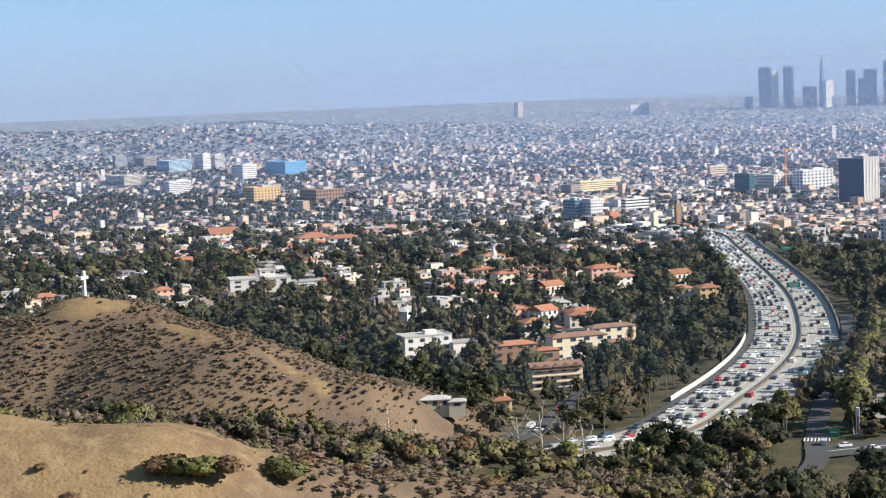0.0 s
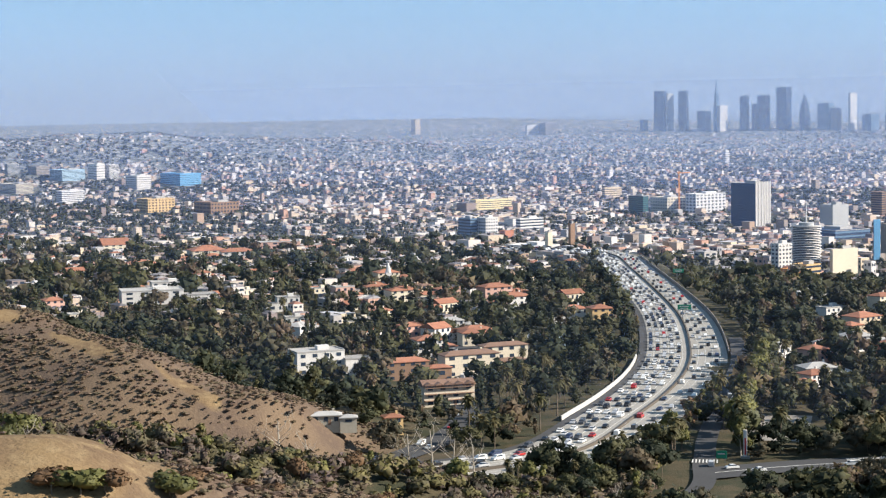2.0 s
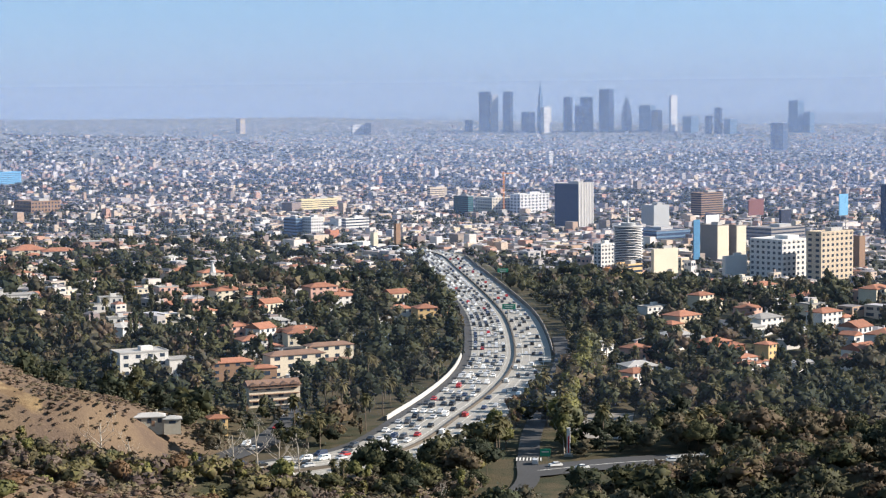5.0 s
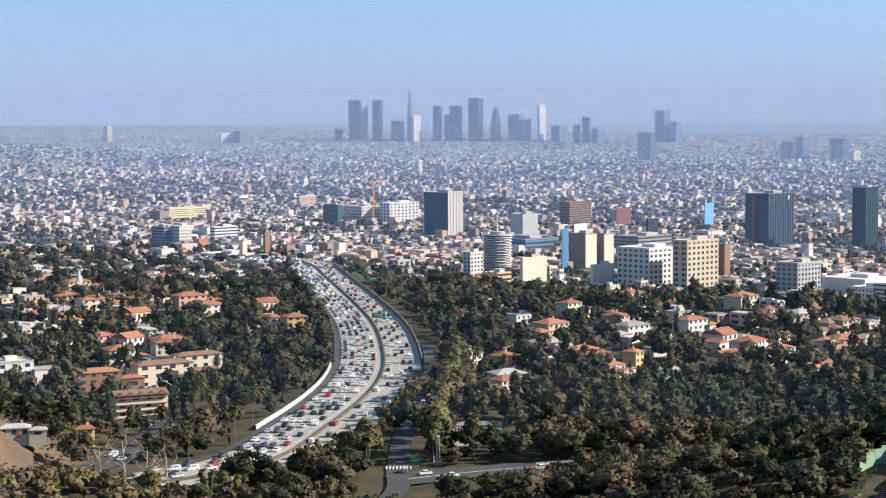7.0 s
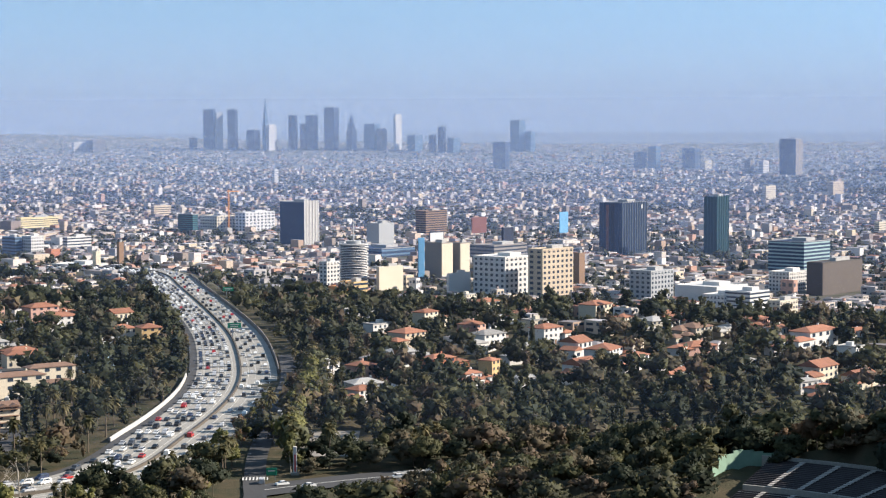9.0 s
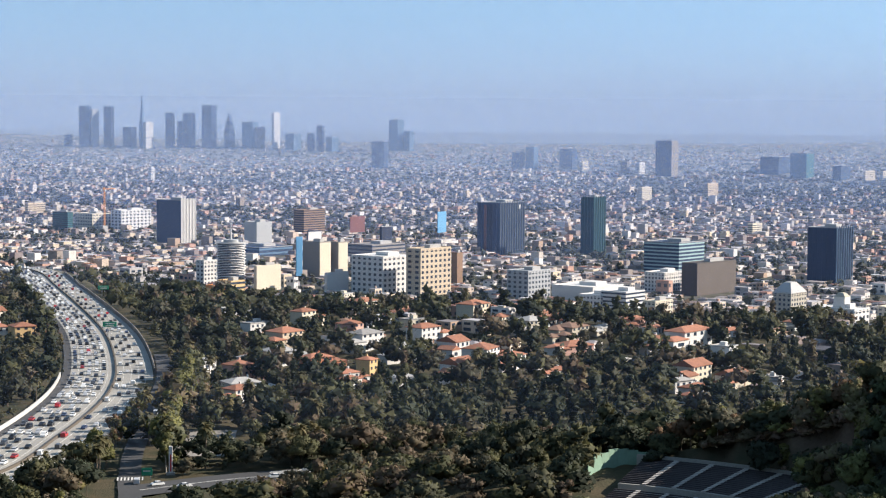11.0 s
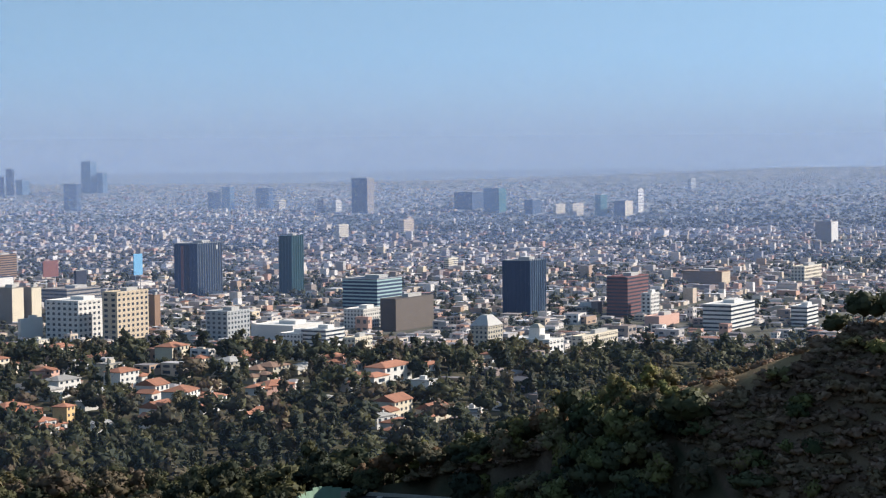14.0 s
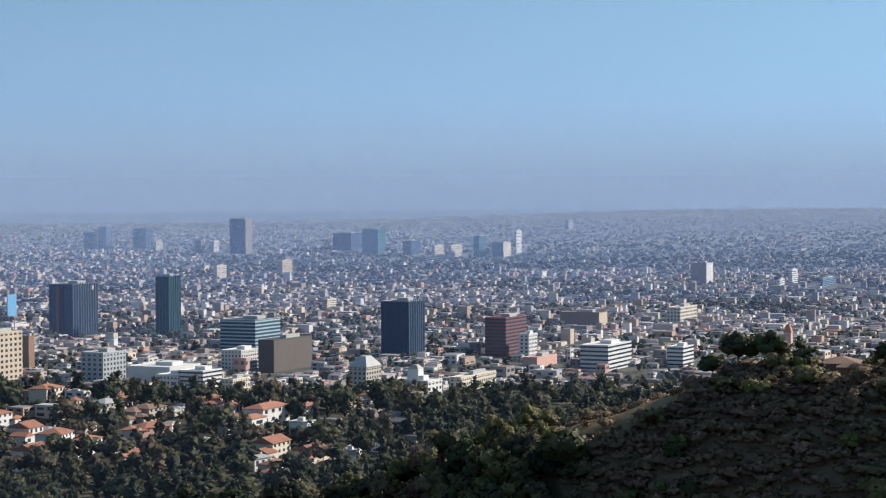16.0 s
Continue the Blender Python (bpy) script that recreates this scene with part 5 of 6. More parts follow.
def skyscraper(az, d, zb, tiers, key, label):
    root = new("skyscraper")
    root.location, root.rotation_euler = at(az, d, zb), (0, 0, GRID)
    tagged(root, label, "tower")
    z = -3
    for w, top in tiers:
        part("shaft", box(w, w, top - z, z=z), paint(key), root)
        for i in range(int((top - max(z, 0)) / 6)):
            part("floor_band", box(w + .3, w + .3, .8, z=max(z, 0) + i * 6 + 2), paint("bluegrey"), root)
        z = top


def billboard(az, d, z0, w, h, key, label, turn=43):
    root = new("billboard")
    root.location, root.rotation_euler = at(az, d, 0), (0, 0, radians(turn))
    tagged(root, label, "billboard")
    board = part("panel", box(w, .8, h, 0, 0, z0, .05), paint(key), root)
    part("picture", box(w * .9, .2, h * .8, 0, -.48, z0 + h * .1), paint("blue" if key == "blue" else "maroon" if key == "maroon" else "white"), board)
    for sx in (-.3, .3):
        part("post", box(.7, .7, z0 + .2, w * sx, .2, 0), paint("grey"), root)


record_tower()
cross()
crane(-2.12, 2700, 66, "orange tower crane over a building site")
skyscraper(-.99, 4420, 97, ((10, 62), (7.5, 90), (4, 108), (2, 124)), "bluegrey", "tallest skyscraper with a stepped crown and spire")
skyscraper(1.62, 4425, 98, ((17, 45), (13, 62), (8, 72), (4, 80)), "navy", "skyscraper with a stepped round crown")
billboard(3.73, 1905, 4, 7, 40, "blue", "tall building wall hung with a blue advertisement", 20)
billboard(5.5, 2360, 22, 28, 20, "maroon", "dark red rooftop billboard")
billboard(8.08, 2330, 24, 17, 26, "blue", "blue rooftop billboard on a frame")
billboard(4.2, 2120, 24, 24, 14, "black", "dark rooftop advertising screen")


def hip_cap(name, x, y, z, w, l, h, key, root):
    b = bmesh.new()
    bmesh.ops.create_cone(b, cap_ends=True, segments=4, radius1=.7072, radius2=.25, depth=1)
    bmesh.ops.rotate(b, matrix=Matrix.Rotation(math.pi / 4, 3, "Z"), verts=b.verts)
    bmesh.ops.scale(b, vec=(w, l, h), verts=b.verts)
    bmesh.ops.translate(b, vec=(x, y, z + h / 2), verts=b.verts)
    return part(name, b, paint(key), root)


for ob in list(scene.objects):
    if ob.get("label", "").startswith("grey stone apartment tower"):
        hip_cap("steep_roof", 0, 0, 29.4, 26, 16.5, 8, "roofgrey", ob)
    if ob.get("label", "").startswith("white apartment block with a stepped"):
        part("roof_tower", box(9, 9, 9, 2, 0, 25), paint("white"), ob)
        hip_cap("roof_cap", 2, 0, 34, 9.5, 9.5, 3, "stone", ob)
    if ob.get("label", "").startswith("slim pink church tower"):
        hip_cap("pointed_cap", 0, 0, 41.0, 7.5, 7.5, 7, "terracotta", ob)
    if ob.get("label", "").startswith("pair of dark glass"):
        part("notch", box(.5, 9, 60, -24.7, -2, 1), paint("black"), ob, "dark slot between the two shafts")
        part("red_strip", box(.4, 4, 56, -25.2, 5, 4), paint("maroon"), ob)
        part("pale_sign", box(3, .4, 5, 14, -18.3, 55), paint("white"), ob)

# ---- houses ----
WINDOW = bpy.data.meshes.new("window")
b_ = box(1, 1, 1)
b_.to_mesh(WINDOW)
b_.free()
WINDOW.materials.append(glass_mat)


def roof_mesh(w, l, h, kind):
    b = bmesh.new()
    w2, l2 = w / 2 + .5, l / 2 + .5
    r = min(w, l) * (.17 if kind == "hip" else .24)
    if kind == "flat":
        for ww, ll, x, y in ((w + .3, .4, 0, -l / 2), (w + .3, .4, 0, l / 2), (.4, l - .4, -w / 2, 0), (.4, l - .4, w / 2, 0)):
            g = bmesh.ops.create_cube(b, size=1)["verts"]
            bmesh.ops.scale(b, vec=(ww, ll, .7), verts=g)
            bmesh.ops.translate(b, vec=(x, y, h + .3), verts=g)
        g = bmesh.ops.create_cube(b, size=1)["verts"]
        bmesh.ops.scale(b, vec=(w - .4, l - .4, .2), verts=g)
        bmesh.ops.translate(b, vec=(0, 0, h + .08), verts=g)
        return b
    long_x = w >= l
    inset = (min(w2, l2) if kind == "hip" else 0)
    e = [b.verts.new((x, y, h - .1)) for x, y in ((-w2, -l2), (w2, -l2), (w2, l2), (-w2, l2))]
    u = [b.verts.new((x, y, h - .4)) for x, y in ((-w2, -l2), (w2, -l2), (w2, l2), (-w2, l2))]
    if long_x:
        a, c = b.verts.new((-w2 + inset, 0, h + r)), b.verts.new((w2 - inset + .01, 0, h + r))
        fs = [(e[0], e[1], c, a), (e[1], e[2], c), (e[2], e[3], a, c), (e[3], e[0], a)]
    else:
        a, c = b.verts.new((0, -l2 + inset, h + r)), b.verts.new((0, l2 - inset + .01, h + r))
        fs = [(e[0], e[1], a), (e[1], e[2], c, a), (e[2], e[3], c), (e[3], e[0], a, c)]
    for f in fs:
        b.faces.new(f)
    b.faces.new(u[::-1])
    for i in range(4):
        b.faces.new((u[i], u[(i + 1) % 4], e[(i + 1) % 4], e[i]))
    return b


def house(x, y, w, l, h, rot, wall, roof, label, group="houses on the slopes"):
    root = new("house")
    h = min(h, 9.0) if "apartment" not in label else min(h, 11.0)
    z = float(land(x, y))
    D = math.hypot(x, y)
    x, y = x + x / D * l * .4, y + y / D * l * .4       # the front stands where it was sighted
    root.location, root.rotation_euler = (x, y, z), (0, 0, radians(rot + 14))
    tagged(root, label, "house", group)
    wm = paint(wall)
    part("body", box(w, l, h + 3, z=-3), wm, root)
    rm = {"tile": tile_roof, "brown": brown_roof, "grey": grey_roof, "flat": grey_roof}[roof.split("_")[0]]
    kind = roof.split("_")[1] if "_" in roof else "flat"
    top = part("roof", roof_mesh(w, l, h, "hip" if kind == "hip" else "gable" if kind in ("gable", "gables") else "flat"), rm, root)
    if kind == "gables":
        for i in range(3):
            part("balcony", box(w * .98, 1.3, .25, 0, -l / 2 - .6, 2.6 + i * 2.7), paint("brown"), root)
        for i in range(5):
            g = part("gable", roof_mesh(w / 7, l * .7, 0, "gable"), rm, root)
            g.location = (-w / 2 + (i + .5) * w / 5, -l * .25, h + .6)
    if kind != "flat":
        part("chimney", box(.8, .8, min(w, l) * .14 + .9, w * .25, l * .15, h), wm, top)
    else:
        part("roof_hut", box(w * .25, l * .3, 1.9, w * .15, l * .1, h + .15), wm, root)
    if w > 8 and kind != "gables":                     # a lower wing beside the main block
        side = 1 if int(x + y) % 2 else -1
        ww, wl, wh = w * .55, l * .75, max(2.8, h * .62)
        wing = part("wing", box(ww, wl, wh + 3, side * (w / 2 + ww / 2 - .4), -l * .3, -3), wm, root)
        g = part("wing_roof", roof_mesh(ww, wl, wh, "hip" if kind == "hip" else "gable" if kind == "gable" else "flat"), rm, wing)
        g.location = (side * (w / 2 + ww / 2 - .4), -l * .3, 0)
        o = new("window", WINDOW)
        o.parent, o.location, o.scale = wing, (side * (w / 2 + ww / 2 - .4), -l * .3 - wl / 2, wh * .35), (ww * .4, .16, wh * .35)
    floors = max(1, int(h / 3.0))
    for i in range(min(floors, 3)):
        n = max(2, min(4, int(w / 3.4)))
        for j in range(n):
            o = new("window", WINDOW)
            o.parent, o.location, o.scale = root, (-w / 2 + (j + .5) * w / n, -l / 2, h * (i + .35) / floors), (w / n * .4, .16, h / floors * .45)
        for j in range(max(1, min(2, int(l / 4)))):
            n2 = max(1, min(2, int(l / 4)))
            o = new("window", WINDOW)
            o.parent, o.location, o.scale = root, (w / 2, -l / 2 + (j + .5) * l / n2, h * (i + .35) / floors), (.16, l / n2 * .38, h / floors * .45)
    part("door", box(1.1, .14, 2.1, w * .12, -l / 2 - .02, .0), paint("brown"), root)
    keep_house(x, y, w, l)
    return root


def keep_house(x, y, w, l):
    D = math.hypot(x, y)
    r = max(w, l) * .5 + 2.5
    KEEP.append((x, y, r))
    KEEP.append((x - x / D * (r + 3), y - y / D * (r + 3), r * .82))


house(-126, 770, 22.2, 8.6, 16.4, 12, 'cream', 'brown_gables', 'long row of brown-gabled terraced houses')
house(-130, 860, 27.6, 9.2, 11.8, 18, 'cream', 'brown_hip', 'long tan-roofed apartment house with balconies')
house(-118, 892, 23.2, 7.7, 10.8, 18, 'cream', 'brown_hip', 'long tan-roofed apartment house')
house(-157, 842, 20.2, 9.0, 9.8, 15, 'brown', 'tile_hip', 'low house with a dark verandah and red roof')
house(-198, 839, 23.1, 14.1, 13.0, 18, 'white', 'flat', 'white flat-roofed apartment house with rows of windows')
house(-86, 1079, 13.2, 11.7, 11.7, 10, 'ochre', 'tile_hip', 'yellow ochre house with a tiled roof')
house(-102, 1087, 14.2, 11.0, 8.2, 10, 'white', 'tile_hip', 'white house with a tiled roof')
house(-100, 951, 11.7, 9.1, 8.1, 12, 'paleblue', 'flat', 'pale blue-grey flat-roofed house')
house(-112, 949, 11.7, 9.1, 6.3, 12, 'white', 'flat', 'white flat-roofed house among green trees')
house(-162, 930, 13.6, 12.1, 9.4, 14, 'white', 'tile_hip', 'white house with red roof tiles')
house(-168, 994, 12.3, 10.9, 7.9, 40, 'white', 'tile_gable', 'white house with a red gable')
house(-147, 997, 17.8, 11.8, 7.3, 20, 'tan', 'tile_hip', 'tan house with a red roof')
house(-168, 1231, 20.2, 13.5, 12.0, 20, 'pink', 'tile_hip', 'pink and white terraced house')
house(-261, 1184, 13.1, 10.2, 13.9, 20, 'pink', 'flat', 'pink apartment house among green trees')
house(-386, 1172, 40.1, 22.3, 11.1, 10, 'white', 'flat', 'group of white flat-roofed houses')
house(-402, 1257, 23.3, 15.5, 9.9, 10, 'white', 'flat', 'white flat-roofed house among green trees')
house(-819, 2018, 20.7, 18.4, 15.7, 30, 'white', 'flat', 'white cubic house among green trees')
house(-698, 1993, 31.5, 28.0, 15.3, 20, 'cream', 'tile_gable', 'cream house with a tiled gable')
house(-545, 1839, 36.4, 28.3, 14.4, 15, 'cream', 'tile_hip', 'cream houses with tiled roofs')
house(-271, 1384, 17.2, 13.4, 9.8, 15, 'cream', 'tile_hip', 'cream house with dark roof')
house(141, 948, 13.0, 11.5, 8.4, 35, 'white', 'tile_gable', 'white house with orange roof tiles')
house(151, 922, 17.7, 13.8, 11.3, 45, 'white', 'tile_hip', 'large white house with orange roof tiles')
house(133, 876, 13.9, 12.4, 8.5, 30, 'white', 'tile_gable', 'white house with an orange roof below the street')
house(163, 907, 19.5, 8.7, 7.2, 40, 'white', 'tile_hip', 'long low white house with orange roof')
house(130, 983, 16.1, 10.8, 10.2, 30, 'white', 'tile_hip', 'white house with a long tiled roof')
house(113, 941, 14.1, 9.4, 7.4, 20, 'white', 'grey_hip', 'white house with a grey roof')
house(91, 895, 7.6, 7.6, 9.2, 40, 'ochre', 'tile_hip', 'narrow orange and white house')
house(68, 921, 15.0, 10.0, 6.4, 25, 'terracotta', 'tile_hip', 'low house with red roof')
house(98, 975, 17.3, 11.5, 10.3, 30, 'white', 'grey_hip', 'grey and white house')
house(57, 994, 16.2, 12.6, 10.2, 30, 'tan', 'tile_hip', 'tan house with a red roof')
house(29, 888, 11.6, 10.3, 9.6, 35, 'pink', 'tile_hip', 'pink house with tiled roof')
house(13, 906, 9.3, 8.3, 7.6, 35, 'white', 'flat', 'small white house among green trees')
house(27, 832, 11.7, 9.1, 6.0, 30, 'white', 'tile_hip', 'white house among trees')
house(72, 1070, 13.1, 8.7, 9.0, 35, 'cream', 'tile_hip', 'cream house with red roof')
house(114, 1144, 15.6, 10.4, 8.0, 35, 'cream', 'tile_hip', 'house with tiled roof on the ridge')
house(172, 1080, 17.8, 11.9, 7.9, 35, 'cream', 'tile_hip', 'cream house with tiled roof on the ridge')
house(195, 1020, 14.1, 12.5, 11.3, 20, 'stone', 'grey_hip', 'grey house with a green-grey roof')
house(213, 997, 16.6, 12.9, 9.2, 30, 'stone', 'brown_hip', 'brown stone house among green trees')
house(146, 1644, 15.7, 13.9, 11.4, 35, 'cream', 'flat', 'cream house below the hotel')
house(248, 952, 10.7, 9.5, 8.3, 20, 'white', 'tile_hip', 'white house with red roof')
house(242, 857, 16.9, 11.3, 12.1, 30, 'cream', 'tile_gable', 'stepped cream house with red gables')
house(230, 810, 13.7, 9.1, 6.3, 30, 'white', 'tile_hip', 'white house with red roof below')
house(276, 919, 10.4, 10.4, 11.0, 35, 'white', 'flat', 'white cubic house among green trees')
house(271, 969, 28.6, 12.7, 8.5, 30, 'white', 'tile_hip', 'long white house with red roof')
house(206, 995, 16.5, 11.0, 7.6, 30, 'stone', 'brown_hip', 'brown stone house among green trees')
house(-147, 1167, 19.1, 12.7, 9.9, 20, 'white', 'tile_hip', 'white house with red roof')
house(-265, 1193, 13.2, 11.8, 11.0, 20, 'pink', 'tile_hip', 'pink three-storey house among green trees')
house(-224, 1195, 19.8, 13.2, 9.9, 20, 'cream', 'tile_hip', 'cream church hall among green trees')
house(-285, 1133, 14.2, 9.5, 8.8, 10, 'white', 'flat', 'white modern house among green trees')
house(-263, 1062, 11.9, 7.9, 4.0, 10, 'white', 'flat', 'white flat-roofed garage among green trees')
house(-151, 653, 10.9, 6.1, 3.6, 0, 'stone', 'grey_hip', 'low grey-roofed house in trees')
house(-134, 691, 7.1, 6.0, 6.4, 10, 'ochre', 'tile_hip', 'orange and yellow house in trees')
house(-509, 1822, 33.3, 18.5, 8.5, 10, 'white', 'tile_hip', 'white house among green trees')
house(-503, 1967, 44.0, 19.6, 14.1, 10, 'pink', 'flat', 'long pinkish apartment house')
house(-533, 1591, 27.3, 18.2, 10.1, 10, 'cream', 'tile_hip', 'cream house in trees')
house(-167, 1037, 14.2, 9.5, 6.3, 10, 'white', 'grey_hip', 'white house among green trees')
house(-145, 981, 16.1, 10.8, 7.5, 10, 'cream', 'tile_hip', 'cream house with red roof')

rng_h = np.random.default_rng(21)
KINDS = [("white", "tile_hip"), ("cream", "tile_hip"), ("white", "flat"), ("tan", "brown_hip"), ("cream", "tile_gable"), ("white", "grey_hip"), ("pink", "tile_hip"), ("stone", "grey_hip"), ("white", "tile_gable"), ("cream", "flat")]
LABELS = {"tile": "house with a red tiled roof", "brown": "house with a brown shingled roof", "grey": "house with a grey roof", "flat": "flat-roofed house"}
stock = []
made, tries = 0, 0
while made < 125 and tries < 4000:
    tries += 1
    if rng_h.uniform() < .62:
        az, D = rng_h.uniform(-27, -4.5), rng_h.uniform(960, 2050)
    else:
        az, D = rng_h.uniform(1.5, 19), rng_h.uniform(850, 1230)
    x, y = D * math.sin(radians(az)), D * math.cos(radians(az))
    if not clear_of_roads(np.array([x]), np.array([y]), 6)[0] or float(dry(x, y)) > .35 or any(math.hypot(x - a, y - b) < r + 8 for a, b, r in KEEP):
        continue
    made += 1
    if len(stock) < 20:
        wall, roof = KINDS[len(stock) % len(KINDS)]
        w = rng_h.uniform(10, 17)
        stock.append(house(x, y, w, w * rng_h.uniform(.55, .85), rng_h.choice([3.2, 3.6, 5.8, 6.2]), rng_h.uniform(22, 58), wall, roof, wall.replace("stone", "grey stone") + " plastered " + LABELS[roof.split("_")[0]] + " among trees"))
        stock[-1]["dims"] = w
    else:
        src = stock[int(rng_h.integers(len(stock)))]
        copy_thing(src, pose(x, y, float(land(x, y)), 0, 0, rng_h.uniform(22, 58)))
        keep_house(x, y, src["dims"], src["dims"] * .6)


hx, hy = jittered(-28, -4.5, 1080, 2280, 21.0, rng_h)
hx2, hy2 = jittered(2, 22, 870, 1330, 30.0, rng_h)
hx, hy = np.concatenate([hx, hx2]), np.concatenate([hy, hy2])
hD, haz = np.hypot(hx, hy), np.degrees(np.arctan2(hx, hy))
ok = clear_of_roads(hx, hy, 8) & free_of_things(hx, hy) & (hD < town_edge(haz)) & (rng_h.uniform(size=len(hx)) < np.where(hx > 0, .35, np.interp(hD, [1080, 1500, 2100], [.30, .42, .60])))
HILL_HOUSES += [(float(a), float(b), 9.5) for a, b in zip(hx[ok], hy[ok])]
HILL_HOUSES += [(float(a * (1 - 11 / d)), float(b * (1 - 11 / d)), 6.5) for a, b, d in zip(hx[ok], hy[ok], hD[ok])]
HILL_FIRST = int(ok.sum())


# ---- church with a white steeple ----
def church(x, y):
    root = new("church")
    root.location, root.rotation_euler = (x, y, float(land(x, y))), (0, 0, radians(25))
    tagged(root, "white church with a pointed steeple among trees", "church")
    part("nave", box(9, 18, 9, 0, 0, -2), paint("white"), root)
    part("roof", roof_mesh(9, 18, 7, "gable"), grey_roof, root)
    belfry = part("tower", box(4, 4, 15, -3, -8, -2, .05), paint("white"), root)
    b = bmesh.new()
    bmesh.ops.create_cone(b, cap_ends=True, segments=8, radius1=2.3, radius2=.1, depth=8)
    bmesh.ops.translate(b, vec=(-3, -8, 17), verts=b.verts)
    part("steeple", b, paint("white"), belfry)
    KEEP.append((x, y, 12))


church(-258, 1330)


# ---- cars ----
def car_mesh(L, W, H, roof):
    """A rounded car body: a side outline swept across, pulled in towards the roof."""
    side = [(-.5, .18), (-.5, .5), (-.46, .62), (-.33, .66), (-.2, 1.0), (.14, 1.0), (.27, .68), (.45, .58), (.5, .45), (.5, .18)] if not roof else [(-.5, .14), (-.5, .95), (-.47, 1.0), (.2, 1.0), (.33, .62), (.46, .55), (.5, .4), (.5, .14)]
    b = bmesh.new()
    rows = []
    for yy, pull in ((-.5, 1), (.5, 1)):
        rows.append([b.verts.new((x * L, yy * W * (1 if z < .7 else .82), z * H)) for x, z in side])
    n = len(side)
    for i in range(n):
        b.faces.new((rows[0][i], rows[0][(i + 1) % n], rows[1][(i + 1) % n], rows[1][i]))
    b.faces.new(rows[0][::-1])
    b.faces.new(rows[1])
    bmesh.ops.recalc_face_normals(b, faces=b.faces)
    return b


def glass_band(L, W, H):
    b = bmesh.new()
    rows = []
    for s in (-1, 1):
        rows.append([b.verts.new((x * L, s * (.5 * W * k + .01), z * H)) for x, z, k in ((-.337, .70, .99), (-.222, .965, .845), (.147, .965, .845), (.277, .72, .98))])
    b.faces.new(rows[0][::-1])
    b.faces.new(rows[1])
    for i in (0, 2):
        b.faces.new([rows[0][i], rows[0][i + 1], rows[1][i + 1], rows[1][i]])
    return b


def wheel_mesh():
    b = bmesh.new()
    bmesh.ops.create_cone(b, cap_ends=True, segments=10, radius1=.33, radius2=.33, depth=.22)
    bmesh.ops.rotate(b, matrix=Matrix.Rotation(math.pi / 2, 3, "X"), verts=b.verts)
    return b


rubber = shade("rubber", (0.02, 0.02, 0.02), 0.85, 0.1)
CARS = []
WHEEL = bpy.data.meshes.new("wheel")
b_ = wheel_mesh()
b_.to_mesh(WHEEL)
b_.free()
WHEEL.materials.append(rubber)
for colour, rgb, word in (("white", (.75, .75, .74), "white"), ("silver", (.45, .46, .48), "silver"), ("black", (.015, .015, .017), "black"), ("dark", (.06, .065, .075), "dark grey"), ("red", (.35, .02, .02), "red"), ("blue", (.035, .05, .10), "dark blue")):
    for van in (False, True):
        L, W, H = (4.6, 1.85, 1.45) if not van else (4.9, 1.95, 1.85)
        root = part("car", car_mesh(L, W, H, van), shade("car_" + colour, rgb, .3, .04, .5, 3, spec=.6))
        root.location = (0, -40, -500)
        tagged(root, word + (" sport utility car" if van else " saloon car") + " in traffic on the freeway", "car", "cars on the freeway")
        part("glazing", glass_band(L, W, H), glass_mat, root)
        for sx in (-.31, .31):
            for sy in (-.44, .44):
                w = new("wheel", WHEEL)
                w.parent, w.location = root, (sx * L, sy * W, .33)
        CARS.append(root)


